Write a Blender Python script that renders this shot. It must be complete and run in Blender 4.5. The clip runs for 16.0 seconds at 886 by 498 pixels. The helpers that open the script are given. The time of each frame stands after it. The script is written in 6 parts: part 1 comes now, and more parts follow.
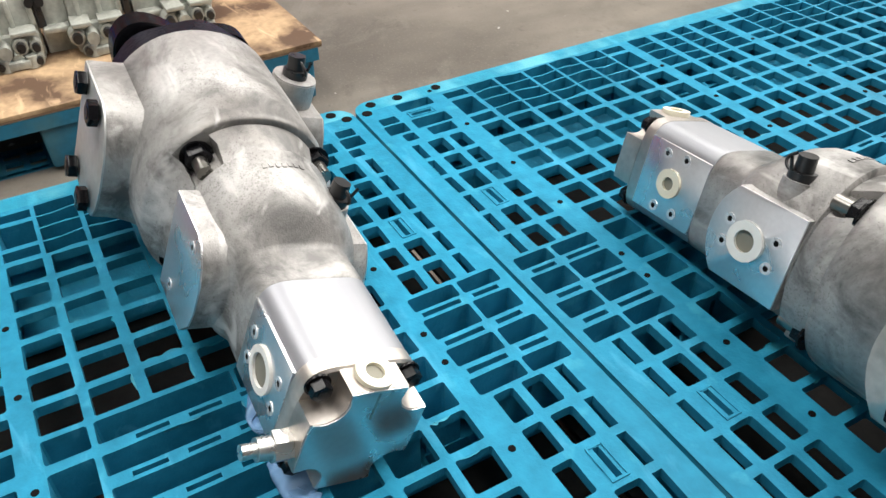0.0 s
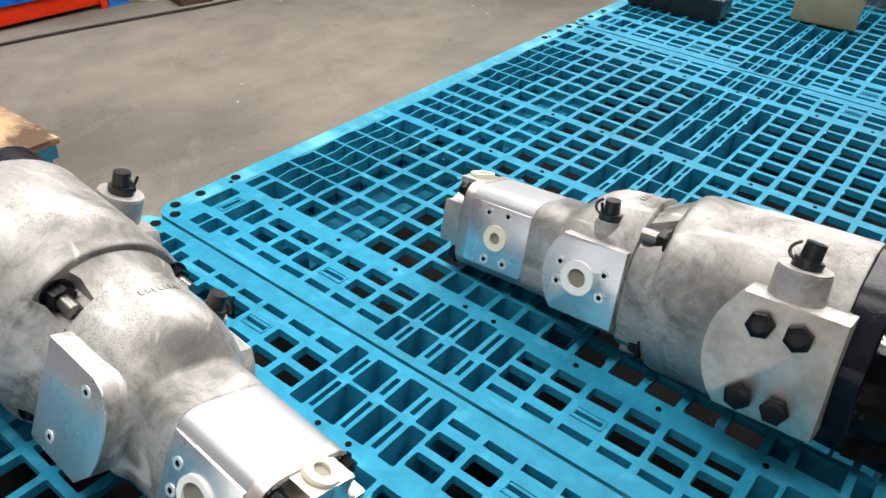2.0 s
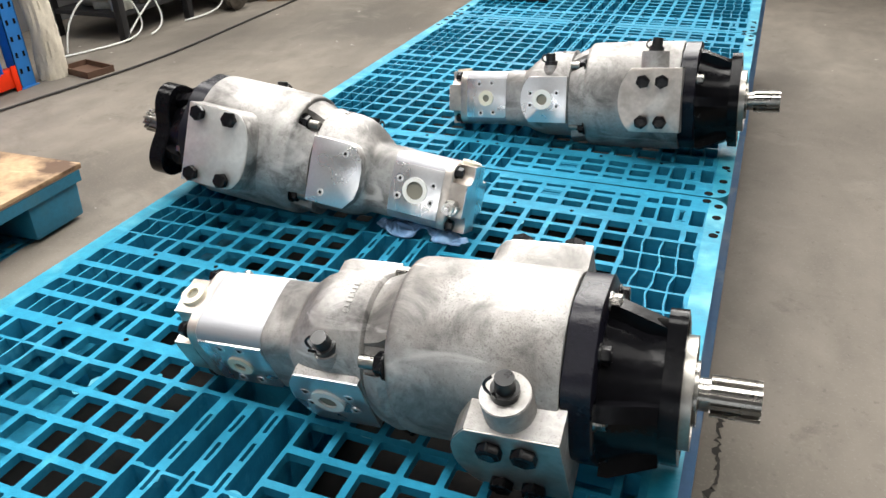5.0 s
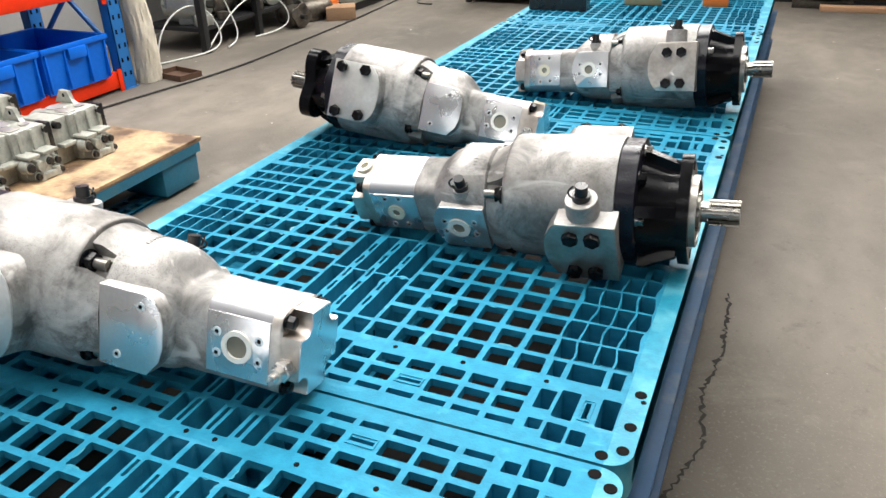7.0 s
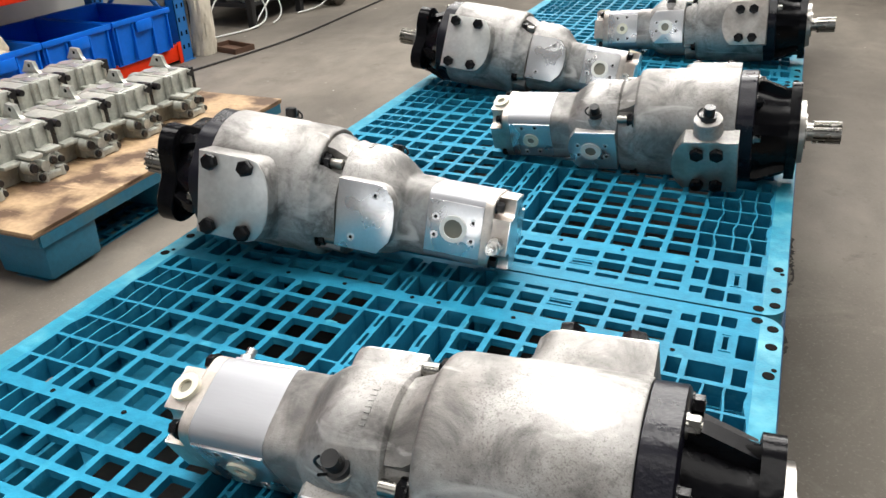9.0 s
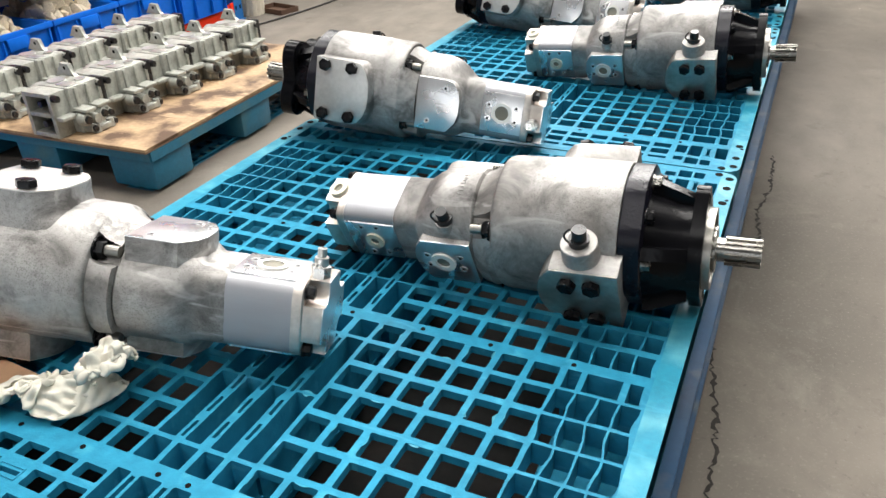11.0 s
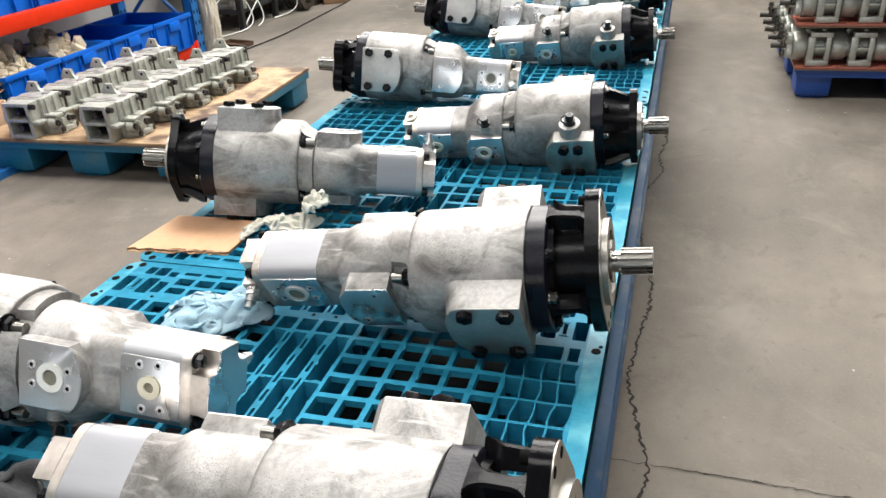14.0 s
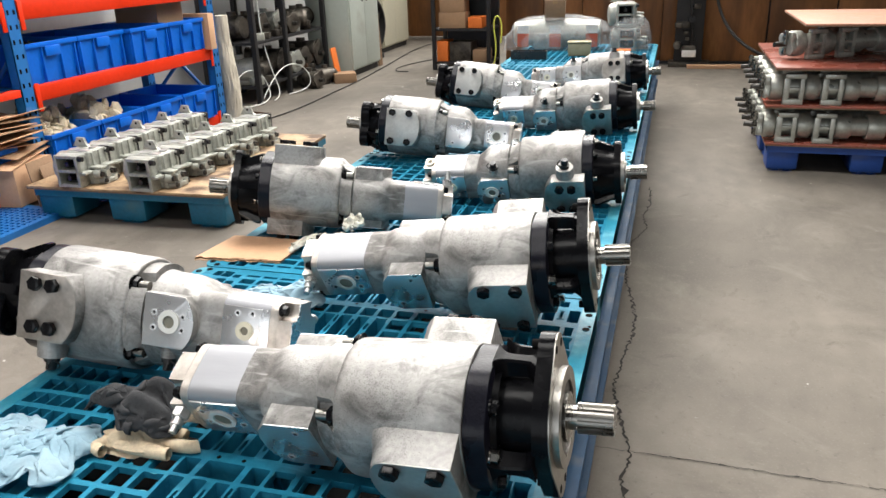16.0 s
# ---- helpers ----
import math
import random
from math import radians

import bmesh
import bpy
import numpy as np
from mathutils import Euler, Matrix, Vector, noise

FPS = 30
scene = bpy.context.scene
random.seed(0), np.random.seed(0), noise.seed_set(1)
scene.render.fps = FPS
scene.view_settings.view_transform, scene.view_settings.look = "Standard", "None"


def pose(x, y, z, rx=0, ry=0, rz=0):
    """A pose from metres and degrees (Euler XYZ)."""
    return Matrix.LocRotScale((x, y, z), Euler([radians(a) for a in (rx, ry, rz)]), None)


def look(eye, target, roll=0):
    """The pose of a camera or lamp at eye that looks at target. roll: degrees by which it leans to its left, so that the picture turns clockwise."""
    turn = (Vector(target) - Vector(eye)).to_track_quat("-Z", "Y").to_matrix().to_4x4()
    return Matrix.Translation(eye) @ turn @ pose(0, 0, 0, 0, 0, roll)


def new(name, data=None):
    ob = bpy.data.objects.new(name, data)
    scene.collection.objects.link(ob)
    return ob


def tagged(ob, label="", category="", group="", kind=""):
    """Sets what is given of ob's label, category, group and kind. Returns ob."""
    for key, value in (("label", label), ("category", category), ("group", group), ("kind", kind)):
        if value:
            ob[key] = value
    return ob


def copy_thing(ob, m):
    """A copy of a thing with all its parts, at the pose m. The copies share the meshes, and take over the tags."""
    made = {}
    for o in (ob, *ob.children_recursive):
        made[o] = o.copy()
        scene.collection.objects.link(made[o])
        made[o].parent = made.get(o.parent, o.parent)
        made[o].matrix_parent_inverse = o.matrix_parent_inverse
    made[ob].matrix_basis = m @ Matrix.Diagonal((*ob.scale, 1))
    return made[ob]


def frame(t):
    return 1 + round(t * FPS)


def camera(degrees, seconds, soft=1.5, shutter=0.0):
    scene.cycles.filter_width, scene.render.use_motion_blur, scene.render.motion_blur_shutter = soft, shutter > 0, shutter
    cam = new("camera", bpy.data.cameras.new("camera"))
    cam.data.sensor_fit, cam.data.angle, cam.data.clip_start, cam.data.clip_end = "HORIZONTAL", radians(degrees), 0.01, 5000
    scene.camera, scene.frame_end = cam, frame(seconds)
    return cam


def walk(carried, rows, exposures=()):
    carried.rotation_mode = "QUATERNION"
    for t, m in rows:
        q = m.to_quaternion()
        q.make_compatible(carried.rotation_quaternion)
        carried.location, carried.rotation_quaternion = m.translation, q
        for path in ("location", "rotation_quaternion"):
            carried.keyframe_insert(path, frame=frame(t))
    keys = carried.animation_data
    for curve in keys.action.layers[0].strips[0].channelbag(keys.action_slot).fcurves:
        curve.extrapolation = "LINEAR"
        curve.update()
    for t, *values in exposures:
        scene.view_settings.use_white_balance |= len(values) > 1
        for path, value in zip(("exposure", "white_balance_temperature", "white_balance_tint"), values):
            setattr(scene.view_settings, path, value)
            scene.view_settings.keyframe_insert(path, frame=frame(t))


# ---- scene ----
cam = camera(59.6, 16.0)
PATH = [
    (0, (-0.025, -0.384, 1.044), (-1.381, 0.376, -0.215), -0.6),
    (0.5, (0.005, -0.38, 1.064), (-1.382, 0.33, -0.19), 1.4),
    (1, (-0.004, -0.399, 1.078), (-1.364, 0.428, -0.133), 3.0),
    (1.5, (-0.06, -0.432, 1.091), (-1.251, 0.656, -0.091), 3.8),
    (2, (-0.096, -0.509, 1.099), (-1.066, 0.817, -0.041), 3.6),
    (2.5, (-0.08, -0.645, 1.099), (-0.977, 0.763, -0.001), 1.6),
    (3, (-0.027, -0.812, 1.099), (-0.866, 0.661, 0.039), -0.2),
    (3.5, (-0.039, -0.935, 1.1), (-0.777, 0.598, 0.047), -1.1),
    (4, (-0.044, -1.076, 1.1), (-0.719, 0.493, 0.061), -1.8),
    (6.5, (0.086, -1.738, 1.128), (-0.581, -0.098, 0.198), -1.5),
    (7, (0.088, -1.889, 1.113), (-0.645, -0.269, 0.196), -1.9),
    (7.5, (-0.002, -2.046, 1.111), (-0.769, -0.437, 0.204), -2.4),
    (8, (-0.085, -2.153, 1.103), (-0.838, -0.532, 0.206), -2.6),
    (8.5, (-0.104, -2.193, 1.11), (-0.817, -0.561, 0.2), -2.2),
    (9, (-0.065, -2.232, 1.102), (-0.786, -0.624, 0.156), -2.1),
    (9.5, (0.032, -2.357, 1.104), (-0.729, -0.789, 0.123), -2.0),
    (10, (0.063, -2.475, 1.114), (-0.709, -0.923, 0.116), -1.8),
    (12.5, (0.066, -3.158, 1.173), (-0.587, -1.534, 0.206), -3.1),
    (13, (0.114, -3.312, 1.183), (-0.504, -1.662, 0.237), -3.0),
    (13.5, (0.097, -3.463, 1.199), (-0.475, -1.787, 0.268), -3.6),
    (14, (0.074, -3.611, 1.218), (-0.466, -1.918, 0.301), -3.6),
    (14.5, (0.109, -3.729, 1.223), (-0.425, -2.019, 0.334), -2.5),
    (15, (0.142, -3.839, 1.207), (-0.403, -2.102, 0.379), -2.3),
    (15.5, (0.128, -3.937, 1.205), (-0.413, -2.171, 0.438), -2.2),
    (16, (0.118, -3.988, 1.212), (-0.418, -2.201, 0.491), -1.9),
]
EXPOSURES = [(0.0, -0.50), (2.0, -0.41), (4.0, -0.35), (6.5, -0.08), (7.6, -0.20), (8.5, -0.45), (9.2, -0.42), (9.5, -0.43), (10.0, -0.29), (12.5, -0.20), (14.5, -0.16), (16.0, -0.23)]
walk(cam, [(t, look(eye, target, roll)) for t, eye, target, roll in PATH], EXPOSURES)

# ---- light: roof lamps of the hall and a dim grey surround ----
world = bpy.data.worlds.new("hall")
scene.world = world
world.use_nodes = True
world.node_tree.nodes["Background"].inputs[0].default_value = (0.8, 0.88, 1.0, 1)
world.node_tree.nodes["Background"].inputs[1].default_value = 0.25


def roof_lamp(x, y, z, sx, sy, watts, colour=(1.0, 0.97, 0.93)):
    data = bpy.data.lights.new("roof_light", "AREA")
    data.shape, data.size, data.size_y, data.energy, data.color = "RECTANGLE", sx, sy, watts, colour
    ob = new("roof_light", data)
    ob.location = (x, y, z)
    return ob


LAMP_ROWS = ((-3.9, 80), (-0.9, 120), (2.1, 125), (5.1, 115), (8.1, 110))  # along the hall: place and watts
LAMP_TILT = -36  # assumed tilt of the unseen lamps: light from the far end, darker hole walls
LAMPS = [(x, y, w * k) for x, k in ((-2.8, 1.1), (-0.6, 1.5), (1.6, 0.36)) for y, w in LAMP_ROWS]
for lx, ly, lw in LAMPS:
    roof_lamp(lx, ly, 3.86, 2.15, 1.3, lw).matrix_basis = pose(lx, ly, 3.86, LAMP_TILT, 0, 0)


# fill lamp in an assumed, unseen gate behind the walk, for south-facing sides
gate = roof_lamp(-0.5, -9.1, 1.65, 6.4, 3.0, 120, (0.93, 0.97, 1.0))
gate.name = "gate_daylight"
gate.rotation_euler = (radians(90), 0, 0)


# ---- materials ----
def material(name, base, rough=0.5, metal=0.0, var=0.12, scale=6.0, fine=60.0, bump=0.0, bump_scale=120.0, rough_var=0.1,
             stain=None, stain_scale=3.0, stain_lo=0.55, stain_hi=0.75, stretch=(1, 1, 1), coat=0.0, spec=0.5, piece=0.0, mark=0.0, smudge=0.0, pits=0.0):
    """Principled surface with colour variation at two scales, optional stains of a second colour, and fine relief."""
    m = bpy.data.materials.new(name)
    m.use_nodes = True
    nt = m.node_tree
    n, l = nt.nodes, nt.links
    b = n["Principled BSDF"]
    tc = n.new("ShaderNodeTexCoord")
    mp = n.new("ShaderNodeMapping")
    mp.inputs["Scale"].default_value = stretch
    l.new(tc.outputs["Object"], mp.inputs["Vector"])

    def noise_at(sc, detail=4.0):
        t = n.new("ShaderNodeTexNoise")
        t.inputs["Scale"].default_value = sc
        t.inputs["Detail"].default_value = detail
        l.new(mp.outputs[0], t.inputs["Vector"])
        return t.outputs["Fac"]

    big, small = noise_at(scale), noise_at(fine, 6.0)
    mix = n.new("ShaderNodeMath")
    mix.operation = "ADD"
    l.new(big, mix.inputs[0]), l.new(small, mix.inputs[1])
    rng = n.new("ShaderNodeMapRange")
    rng.inputs["From Min"].default_value, rng.inputs["From Max"].default_value = 0.6, 1.4
    rng.inputs["To Min"].default_value, rng.inputs["To Max"].default_value = 1 - var, 1 + var
    l.new(mix.outputs[0], rng.inputs["Value"])
    col = n.new("ShaderNodeVectorMath")
    col.operation = "SCALE"
    col.inputs[0].default_value = base[:3]
    l.new(rng.outputs[0], col.inputs["Scale"])
    out = col.outputs[0]
    if piece:
        info = n.new("ShaderNodeObjectInfo")
        pr = n.new("ShaderNodeMapRange")
        pr.inputs["To Min"].default_value, pr.inputs["To Max"].default_value = 1 - piece, 1 + piece
        l.new(info.outputs["Random"], pr.inputs["Value"])
        pc = n.new("ShaderNodeVectorMath")
        pc.operation = "SCALE"
        l.new(out, pc.inputs[0]), l.new(pr.outputs[0], pc.inputs["Scale"])
        out = pc.outputs[0]
    if stain:
        st = noise_at(stain_scale, 8.0)
        sr = n.new("ShaderNodeMapRange")
        sr.inputs["From Min"].default_value, sr.inputs["From Max"].default_value = stain_lo, stain_hi
        l.new(st, sr.inputs["Value"])
        mx = n.new("ShaderNodeMix")
        mx.data_type = "RGBA"
        mx.inputs[7].default_value = (*stain[:3], 1)
        l.new(sr.outputs[0], mx.inputs[0]), l.new(out, mx.inputs[6])
        out = mx.outputs[2]
    if smudge:
        # handling smudges and casting skin: ragged darker patches a few centimetres across
        gn = n.new("ShaderNodeTexNoise")
        gn.inputs["Scale"].default_value, gn.inputs["Detail"].default_value, gn.inputs["Roughness"].default_value, gn.inputs["Distortion"].default_value = 15.0, 10, 0.68, 0.6
        l.new(tc.outputs["Object"], gn.inputs["Vector"])
        gr = n.new("ShaderNodeMapRange")
        gr.inputs["From Min"].default_value, gr.inputs["From Max"].default_value = 0.485, 0.66
        gr.inputs["To Max"].default_value = smudge
        l.new(gn.outputs["Fac"], gr.inputs["Value"])
        gx = n.new("ShaderNodeMix")
        gx.data_type = "RGBA"
        gx.inputs[7].default_value = (*[c * 0.25 for c in base[:3]], 1)
        l.new(gr.outputs[0], gx.inputs[0]), l.new(out, gx.inputs[6])
        out = gx.outputs[2]
    if pits:
        # fine dark pores and grime specks of a sand casting, in patches
        pn, pa = noise_at(520.0, 2.0), noise_at(9.0, 3.0)
        ps = n.new("ShaderNodeMath")
        ps.operation, ps.inputs[1].default_value = "MULTIPLY_ADD", 0.60
        l.new(pa, ps.inputs[0]), l.new(pn, ps.inputs[2])
        pm = n.new("ShaderNodeMapRange")
        pm.inputs["From Min"].default_value, pm.inputs["From Max"].default_value = 0.91, 1.0
        pm.inputs["To Max"].default_value = pits
        l.new(ps.outputs[0], pm.inputs["Value"])
        px = n.new("ShaderNodeMix")
        px.data_type = "RGBA"
        px.inputs[7].default_value = (0.075, 0.066, 0.058, 1)
        l.new(pm.outputs[0], px.inputs[0]), l.new(out, px.inputs[6])
        out = px.outputs[2]
    if mark:
        # thin scuffs and drag marks: narrow bands of a warped, stretched noise
        sm = n.new("ShaderNodeMapping")
        sm.inputs["Scale"].default_value = (9, 34, 26)
        sm.inputs["Rotation"].default_value = (0.4, 0.7, 0.5)
        l.new(tc.outputs["Object"], sm.inputs["Vector"])
        sn = n.new("ShaderNodeTexNoise")
        sn.inputs["Scale"].default_value, sn.inputs["Detail"].default_value, sn.inputs["Distortion"].default_value = 1.0, 5, 0.8
        l.new(sm.outputs[0], sn.inputs["Vector"])
        band = n.new("ShaderNodeMapRange")
        band.inputs["From Min"].default_value, band.inputs["From Max"].default_value = 0.60, 0.72
        band.inputs["To Max"].default_value = mark
        l.new(sn.outputs["Fac"], band.inputs["Value"])
        bx = n.new("ShaderNodeMix")
        bx.data_type = "RGBA"
        bx.inputs[7].default_value = (*[min(0.85, c * 1.5 + 0.04) for c in base[:3]], 1)
        l.new(band.outputs[0], bx.inputs[0]), l.new(out, bx.inputs[6])
        out = bx.outputs[2]
    l.new(out, b.inputs["Base Color"])
    rr = n.new("ShaderNodeMapRange")
    rr.inputs["From Min"].default_value, rr.inputs["From Max"].default_value = 0.3, 0.7
    rr.inputs["To Min"].default_value, rr.inputs["To Max"].default_value = max(0.03, rough - rough_var), min(1, rough + rough_var)
    l.new(big, rr.inputs["Value"]), l.new(rr.outputs[0], b.inputs["Roughness"])
    b.inputs["Metallic"].default_value = metal
    b.inputs["Specular IOR Level"].default_value = spec
    b.inputs["Coat Weight"].default_value = coat
    if bump:
        bp = n.new("ShaderNodeBump")
        bp.inputs["Strength"].default_value = bump
        bp.inputs["Distance"].default_value = 0.002
        l.new(noise_at(bump_scale, 3.0), bp.inputs["Height"]), l.new(bp.outputs[0], b.inputs["Normal"])
    return m


CAST = material("cast_aluminium", (0.390, 0.380, 0.366), 0.53, 0.45, 0.24, 9, 150, 0.18, 600, 0.16, (0.165, 0.152, 0.14), 7.5, 0.45, 0.70, mark=0.75, smudge=0.9, pits=0.42)
MACHINED = material("machined_aluminium", (0.74, 0.74, 0.75), 0.30, 0.88, 0.07, 12, 200, 0.04, 700, 0.08)
EXTRUDED = material("extruded_aluminium", (0.34, 0.345, 0.365), 0.50, 0.60, 0.08, 8, 60, 0.05, 300, 0.05, stretch=(0.15, 1, 1))
COVER = material("rough_end_casting", (0.54, 0.50, 0.46), 0.42, 0.9, 0.2, 20, 120, 0.2, 800, 0.08, (0.3, 0.26, 0.22), 22, 0.5, 0.8)
BLACK = material("black_gloss_paint", (0.004, 0.004, 0.005), 0.22, 0.0, 0.3, 20, 150, 0.2, 130, 0.08, spec=0.11)
BLUED = material("blue_black_paint", (0.007, 0.007, 0.012), 0.3, 0.0, 0.3, 18, 140, 0.25, 260, 0.08, spec=0.22)
BOLT = material("black_oxide_bolt", (0.005, 0.005, 0.006), 0.24, 0.0, 0.2, 60, 300, 0.1, 500, spec=0.22)
STEEL = material("bright_steel", (0.27, 0.26, 0.24), 0.28, 1.0, 0.12, 30, 200, 0.05, 600)
ZINC = material("zinc_plated_steel", (0.62, 0.62, 0.60), 0.30, 0.9, 0.1, 40, 200, 0.05, 600)
CRACKDARK = material("crack_dirt", (0.022, 0.019, 0.015), 0.9, 0, 0.4, 30)
# cut rims of tapped holes, coloured brighter to show as a highlight
BRIGHT = material("rim_glint_aluminium", (0.82, 0.82, 0.83), 0.3, 0.6, 0.05, 40)
# flat near-black that stands in for the shade inside holes and recesses
HOLESHADE = material("hole_shade", (0.004, 0.004, 0.004), 0.9, spec=0.1)
CREAM = material("cream_plastic_plug", (0.74, 0.70, 0.56), 0.45, 0, 0.06, 40)
WHITESEAL = material("white_plastic_plug", (0.78, 0.78, 0.74), 0.4, 0, 0.05, 40)
RUBBER = material("black_plastic_cap", (0.012, 0.012, 0.013), 0.32, 0, 0.1, 40)
PALLET = material("cyan_pallet_plastic", (0.019, 0.196, 0.314), 0.46, 0, 0.30, 3, 50, 0.25, 260, 0.1, (0.06, 0.34, 0.46), 26, 0.60, 0.82, spec=0.06, mark=0.5)
PALLET_EDGE = material("worn_pallet_rim", (0.013, 0.210, 0.315), 0.5, 0, 0.2, 5, 70, 0.3, 260, 0.1, (0.10, 0.37, 0.46), 11, 0.46, 0.66, spec=0.2, mark=0.5)
PALLET_DIM = material("teal_pallet_plastic", (0.008, 0.125, 0.21), 0.42, 0, 0.2, 5, 70, 0.25, 260, 0.1, (0.06, 0.15, 0.17), 6, 0.55, 0.8)
BENCHBLUE = material("dark_blue_enamel", (0.010, 0.055, 0.125), 0.5, 0, 0.2, 6, 60, 0.1, 200, 0.1, (0.08, 0.11, 0.14), 14, 0.55, 0.75, spec=0.2)
PALBLUE = material("royal_blue_plastic", (0.012, 0.06, 0.28), 0.42, 0, 0.15, 6, 60, 0.1, 200)
RACKBLUE = material("rack_blue_enamel", (0.012, 0.135, 0.40), 0.40, 0, 0.12, 5, 50)
RACKRED = material("rack_orange_enamel", (0.66, 0.030, 0.004), 0.45, 0, 0.1, 4, 40, spec=0.2)
BINBLUE = material("bin_blue_plastic", (0.002, 0.125, 0.60), 0.42, 0, 0.12, 4, 40, spec=0.25)
PLY = material("plywood", (0.44, 0.30, 0.17), 0.6, 0, 0.30, 7, 60, 0.15, 120, 0.1, (0.085, 0.045, 0.022), 7.0, 0.42, 0.60, mark=0.5)
REDPLY = material("film_faced_plywood", (0.29, 0.085, 0.058), 0.30, 0, 0.16, 5, 60, 0.1, 100, 0.1, (0.20, 0.06, 0.035), 5, 0.5, 0.75)
PLYEDGE = material("plywood_edge", (0.20, 0.13, 0.08), 0.7, 0, 0.2, 20, 80)
CARD = material("cardboard", (0.60, 0.36, 0.21), 0.75, 0, 0.08, 6, 60, 0.1, 200)
CARDDARK = material("old_cardboard", (0.34, 0.21, 0.12), 0.8, 0, 0.14, 6, 60, 0.1, 200, piece=0.25)
ORANGEBOX = material("orange_carton", (0.85, 0.20, 0.03), 0.6, 0, 0.08, 6, 60)
WOODWALL = material("varnished_wood_panel", (0.30, 0.125, 0.040), 0.45, 0, 0.35, 3, 30, 0.05, 60, 0.1, (0.075, 0.032, 0.014), 2.6, 0.45, 0.70, stretch=(1, 1, 0.25), piece=0.15)
# near-black of the added sheet: the shade below the pallet decks
UNDERSHADE = material("under_deck_shade", (0.0065, 0.0063, 0.006), 0.7, 0, 0.4, 9, 60, 0.2, 90, 0.1, (0.019, 0.015, 0.013), 7, 0.58, 0.74, spec=0.1)
IRON = material("dark_iron", (0.028, 0.028, 0.03), 0.5, 0.3, 0.25, 12, 80, 0.2, 200)
GREASY = material("greasy_metal", (0.14, 0.125, 0.105), 0.45, 0.7, 0.4, 14, 60, 0.3, 90, 0.12, (0.035, 0.03, 0.027), 9, 0.45, 0.65, piece=0.3)
CABINET = material("grey_green_enamel", (0.50, 0.55, 0.50), 0.45, 0, 0.06, 3, 30, 0, 1, 0.08, (0.36, 0.37, 0.32), 3, 0.6, 0.85)
WALLDIM = material("grey_wall_paint", (0.20, 0.20, 0.195), 0.7, 0, 0.08, 1.5, 20, 0.05, 60)
WALLPAINT = material("white_wall_paint", (0.42, 0.42, 0.41), 0.7, 0, 0.05, 1.5, 20, 0.05, 60, 0.05, (0.48, 0.48, 0.47), 1.0, 0.55, 0.8)
ROOF = material("grey_roof_sheet", (0.13, 0.135, 0.14), 0.6, 0, 0.05, 1.5, 20)
VALVE = material("valve_casting", (0.43, 0.44, 0.395), 0.42, 0.35, 0.28, 14, 90, 0.3, 300, 0.08, (0.16, 0.155, 0.14), 13, 0.52, 0.80)
UNIT = material("dull_casting", (0.44, 0.45, 0.41), 0.36, 0.55, 0.24, 14, 90, 0.25, 300)
SHAFTDARK = material("oiled_shaft", (0.10, 0.095, 0.09), 0.35, 0.9, 0.2, 30)
RAGBLUE = material("pale_blue_wipe", (0.25, 0.39, 0.475), 0.8, 0, 0.15, 20, 120, 0.3, 260, 0.05, (0.33, 0.44, 0.50), 12, 0.5, 0.75)
RAGGREY = material("dark_grey_cloth", (0.032, 0.033, 0.036), 0.9, 0, 0.3, 30, 200, 0.5, 500)
GLOVE = material("worn_beige_glove", (0.66, 0.54, 0.38), 0.9, 0, 0.2, 30, 200, 0.5, 500)
TISSUE = material("off_white_paper", (0.62, 0.60, 0.52), 0.85, 0, 0.1, 20, 120, 0.3, 260)
SACK = material("white_woven_sack", (0.58, 0.53, 0.43), 0.75, 0, 0.12, 6, 80, 0.4, 160, 0.05, (0.5, 0.42, 0.3), 5, 0.6, 0.8)
HOSEWHITE = material("pale_hose", (0.66, 0.68, 0.64), 0.45)
HOSEDARK = material("dark_hose", (0.035, 0.033, 0.031), 0.6, spec=0.25)
HOSEYELLOW = material("yellow_hose", (0.6, 0.62, 0.1), 0.45)
PARTS = material("pale_packed_parts", (0.60, 0.52, 0.38), 0.7, 0, 0.25, 30, 120, 0.4, 80)
LABELRED = material("red_label", (0.55, 0.12, 0.07), 0.5)
LABELWHITE = material("white_label", (0.8, 0.8, 0.78), 0.5)


def film_material():
    m = bpy.data.materials.new("clear_stretch_film")
    m.use_nodes = True
    nt = m.node_tree
    b = nt.nodes["Principled BSDF"]
    b.inputs["Base Color"].default_value = (0.85, 0.87, 0.88, 1)
    b.inputs["Roughness"].default_value = 0.18
    b.inputs["Alpha"].default_value = 0.20
    t = nt.nodes.new("ShaderNodeTexNoise")
    t.inputs["Scale"].default_value = 22
    bp = nt.nodes.new("ShaderNodeBump")
    bp.inputs["Strength"].default_value, bp.inputs["Distance"].default_value = 0.8, 0.02
    nt.links.new(t.outputs["Fac"], bp.inputs["Height"]), nt.links.new(bp.outputs[0], b.inputs["Normal"])
    return m


FILM = film_material()


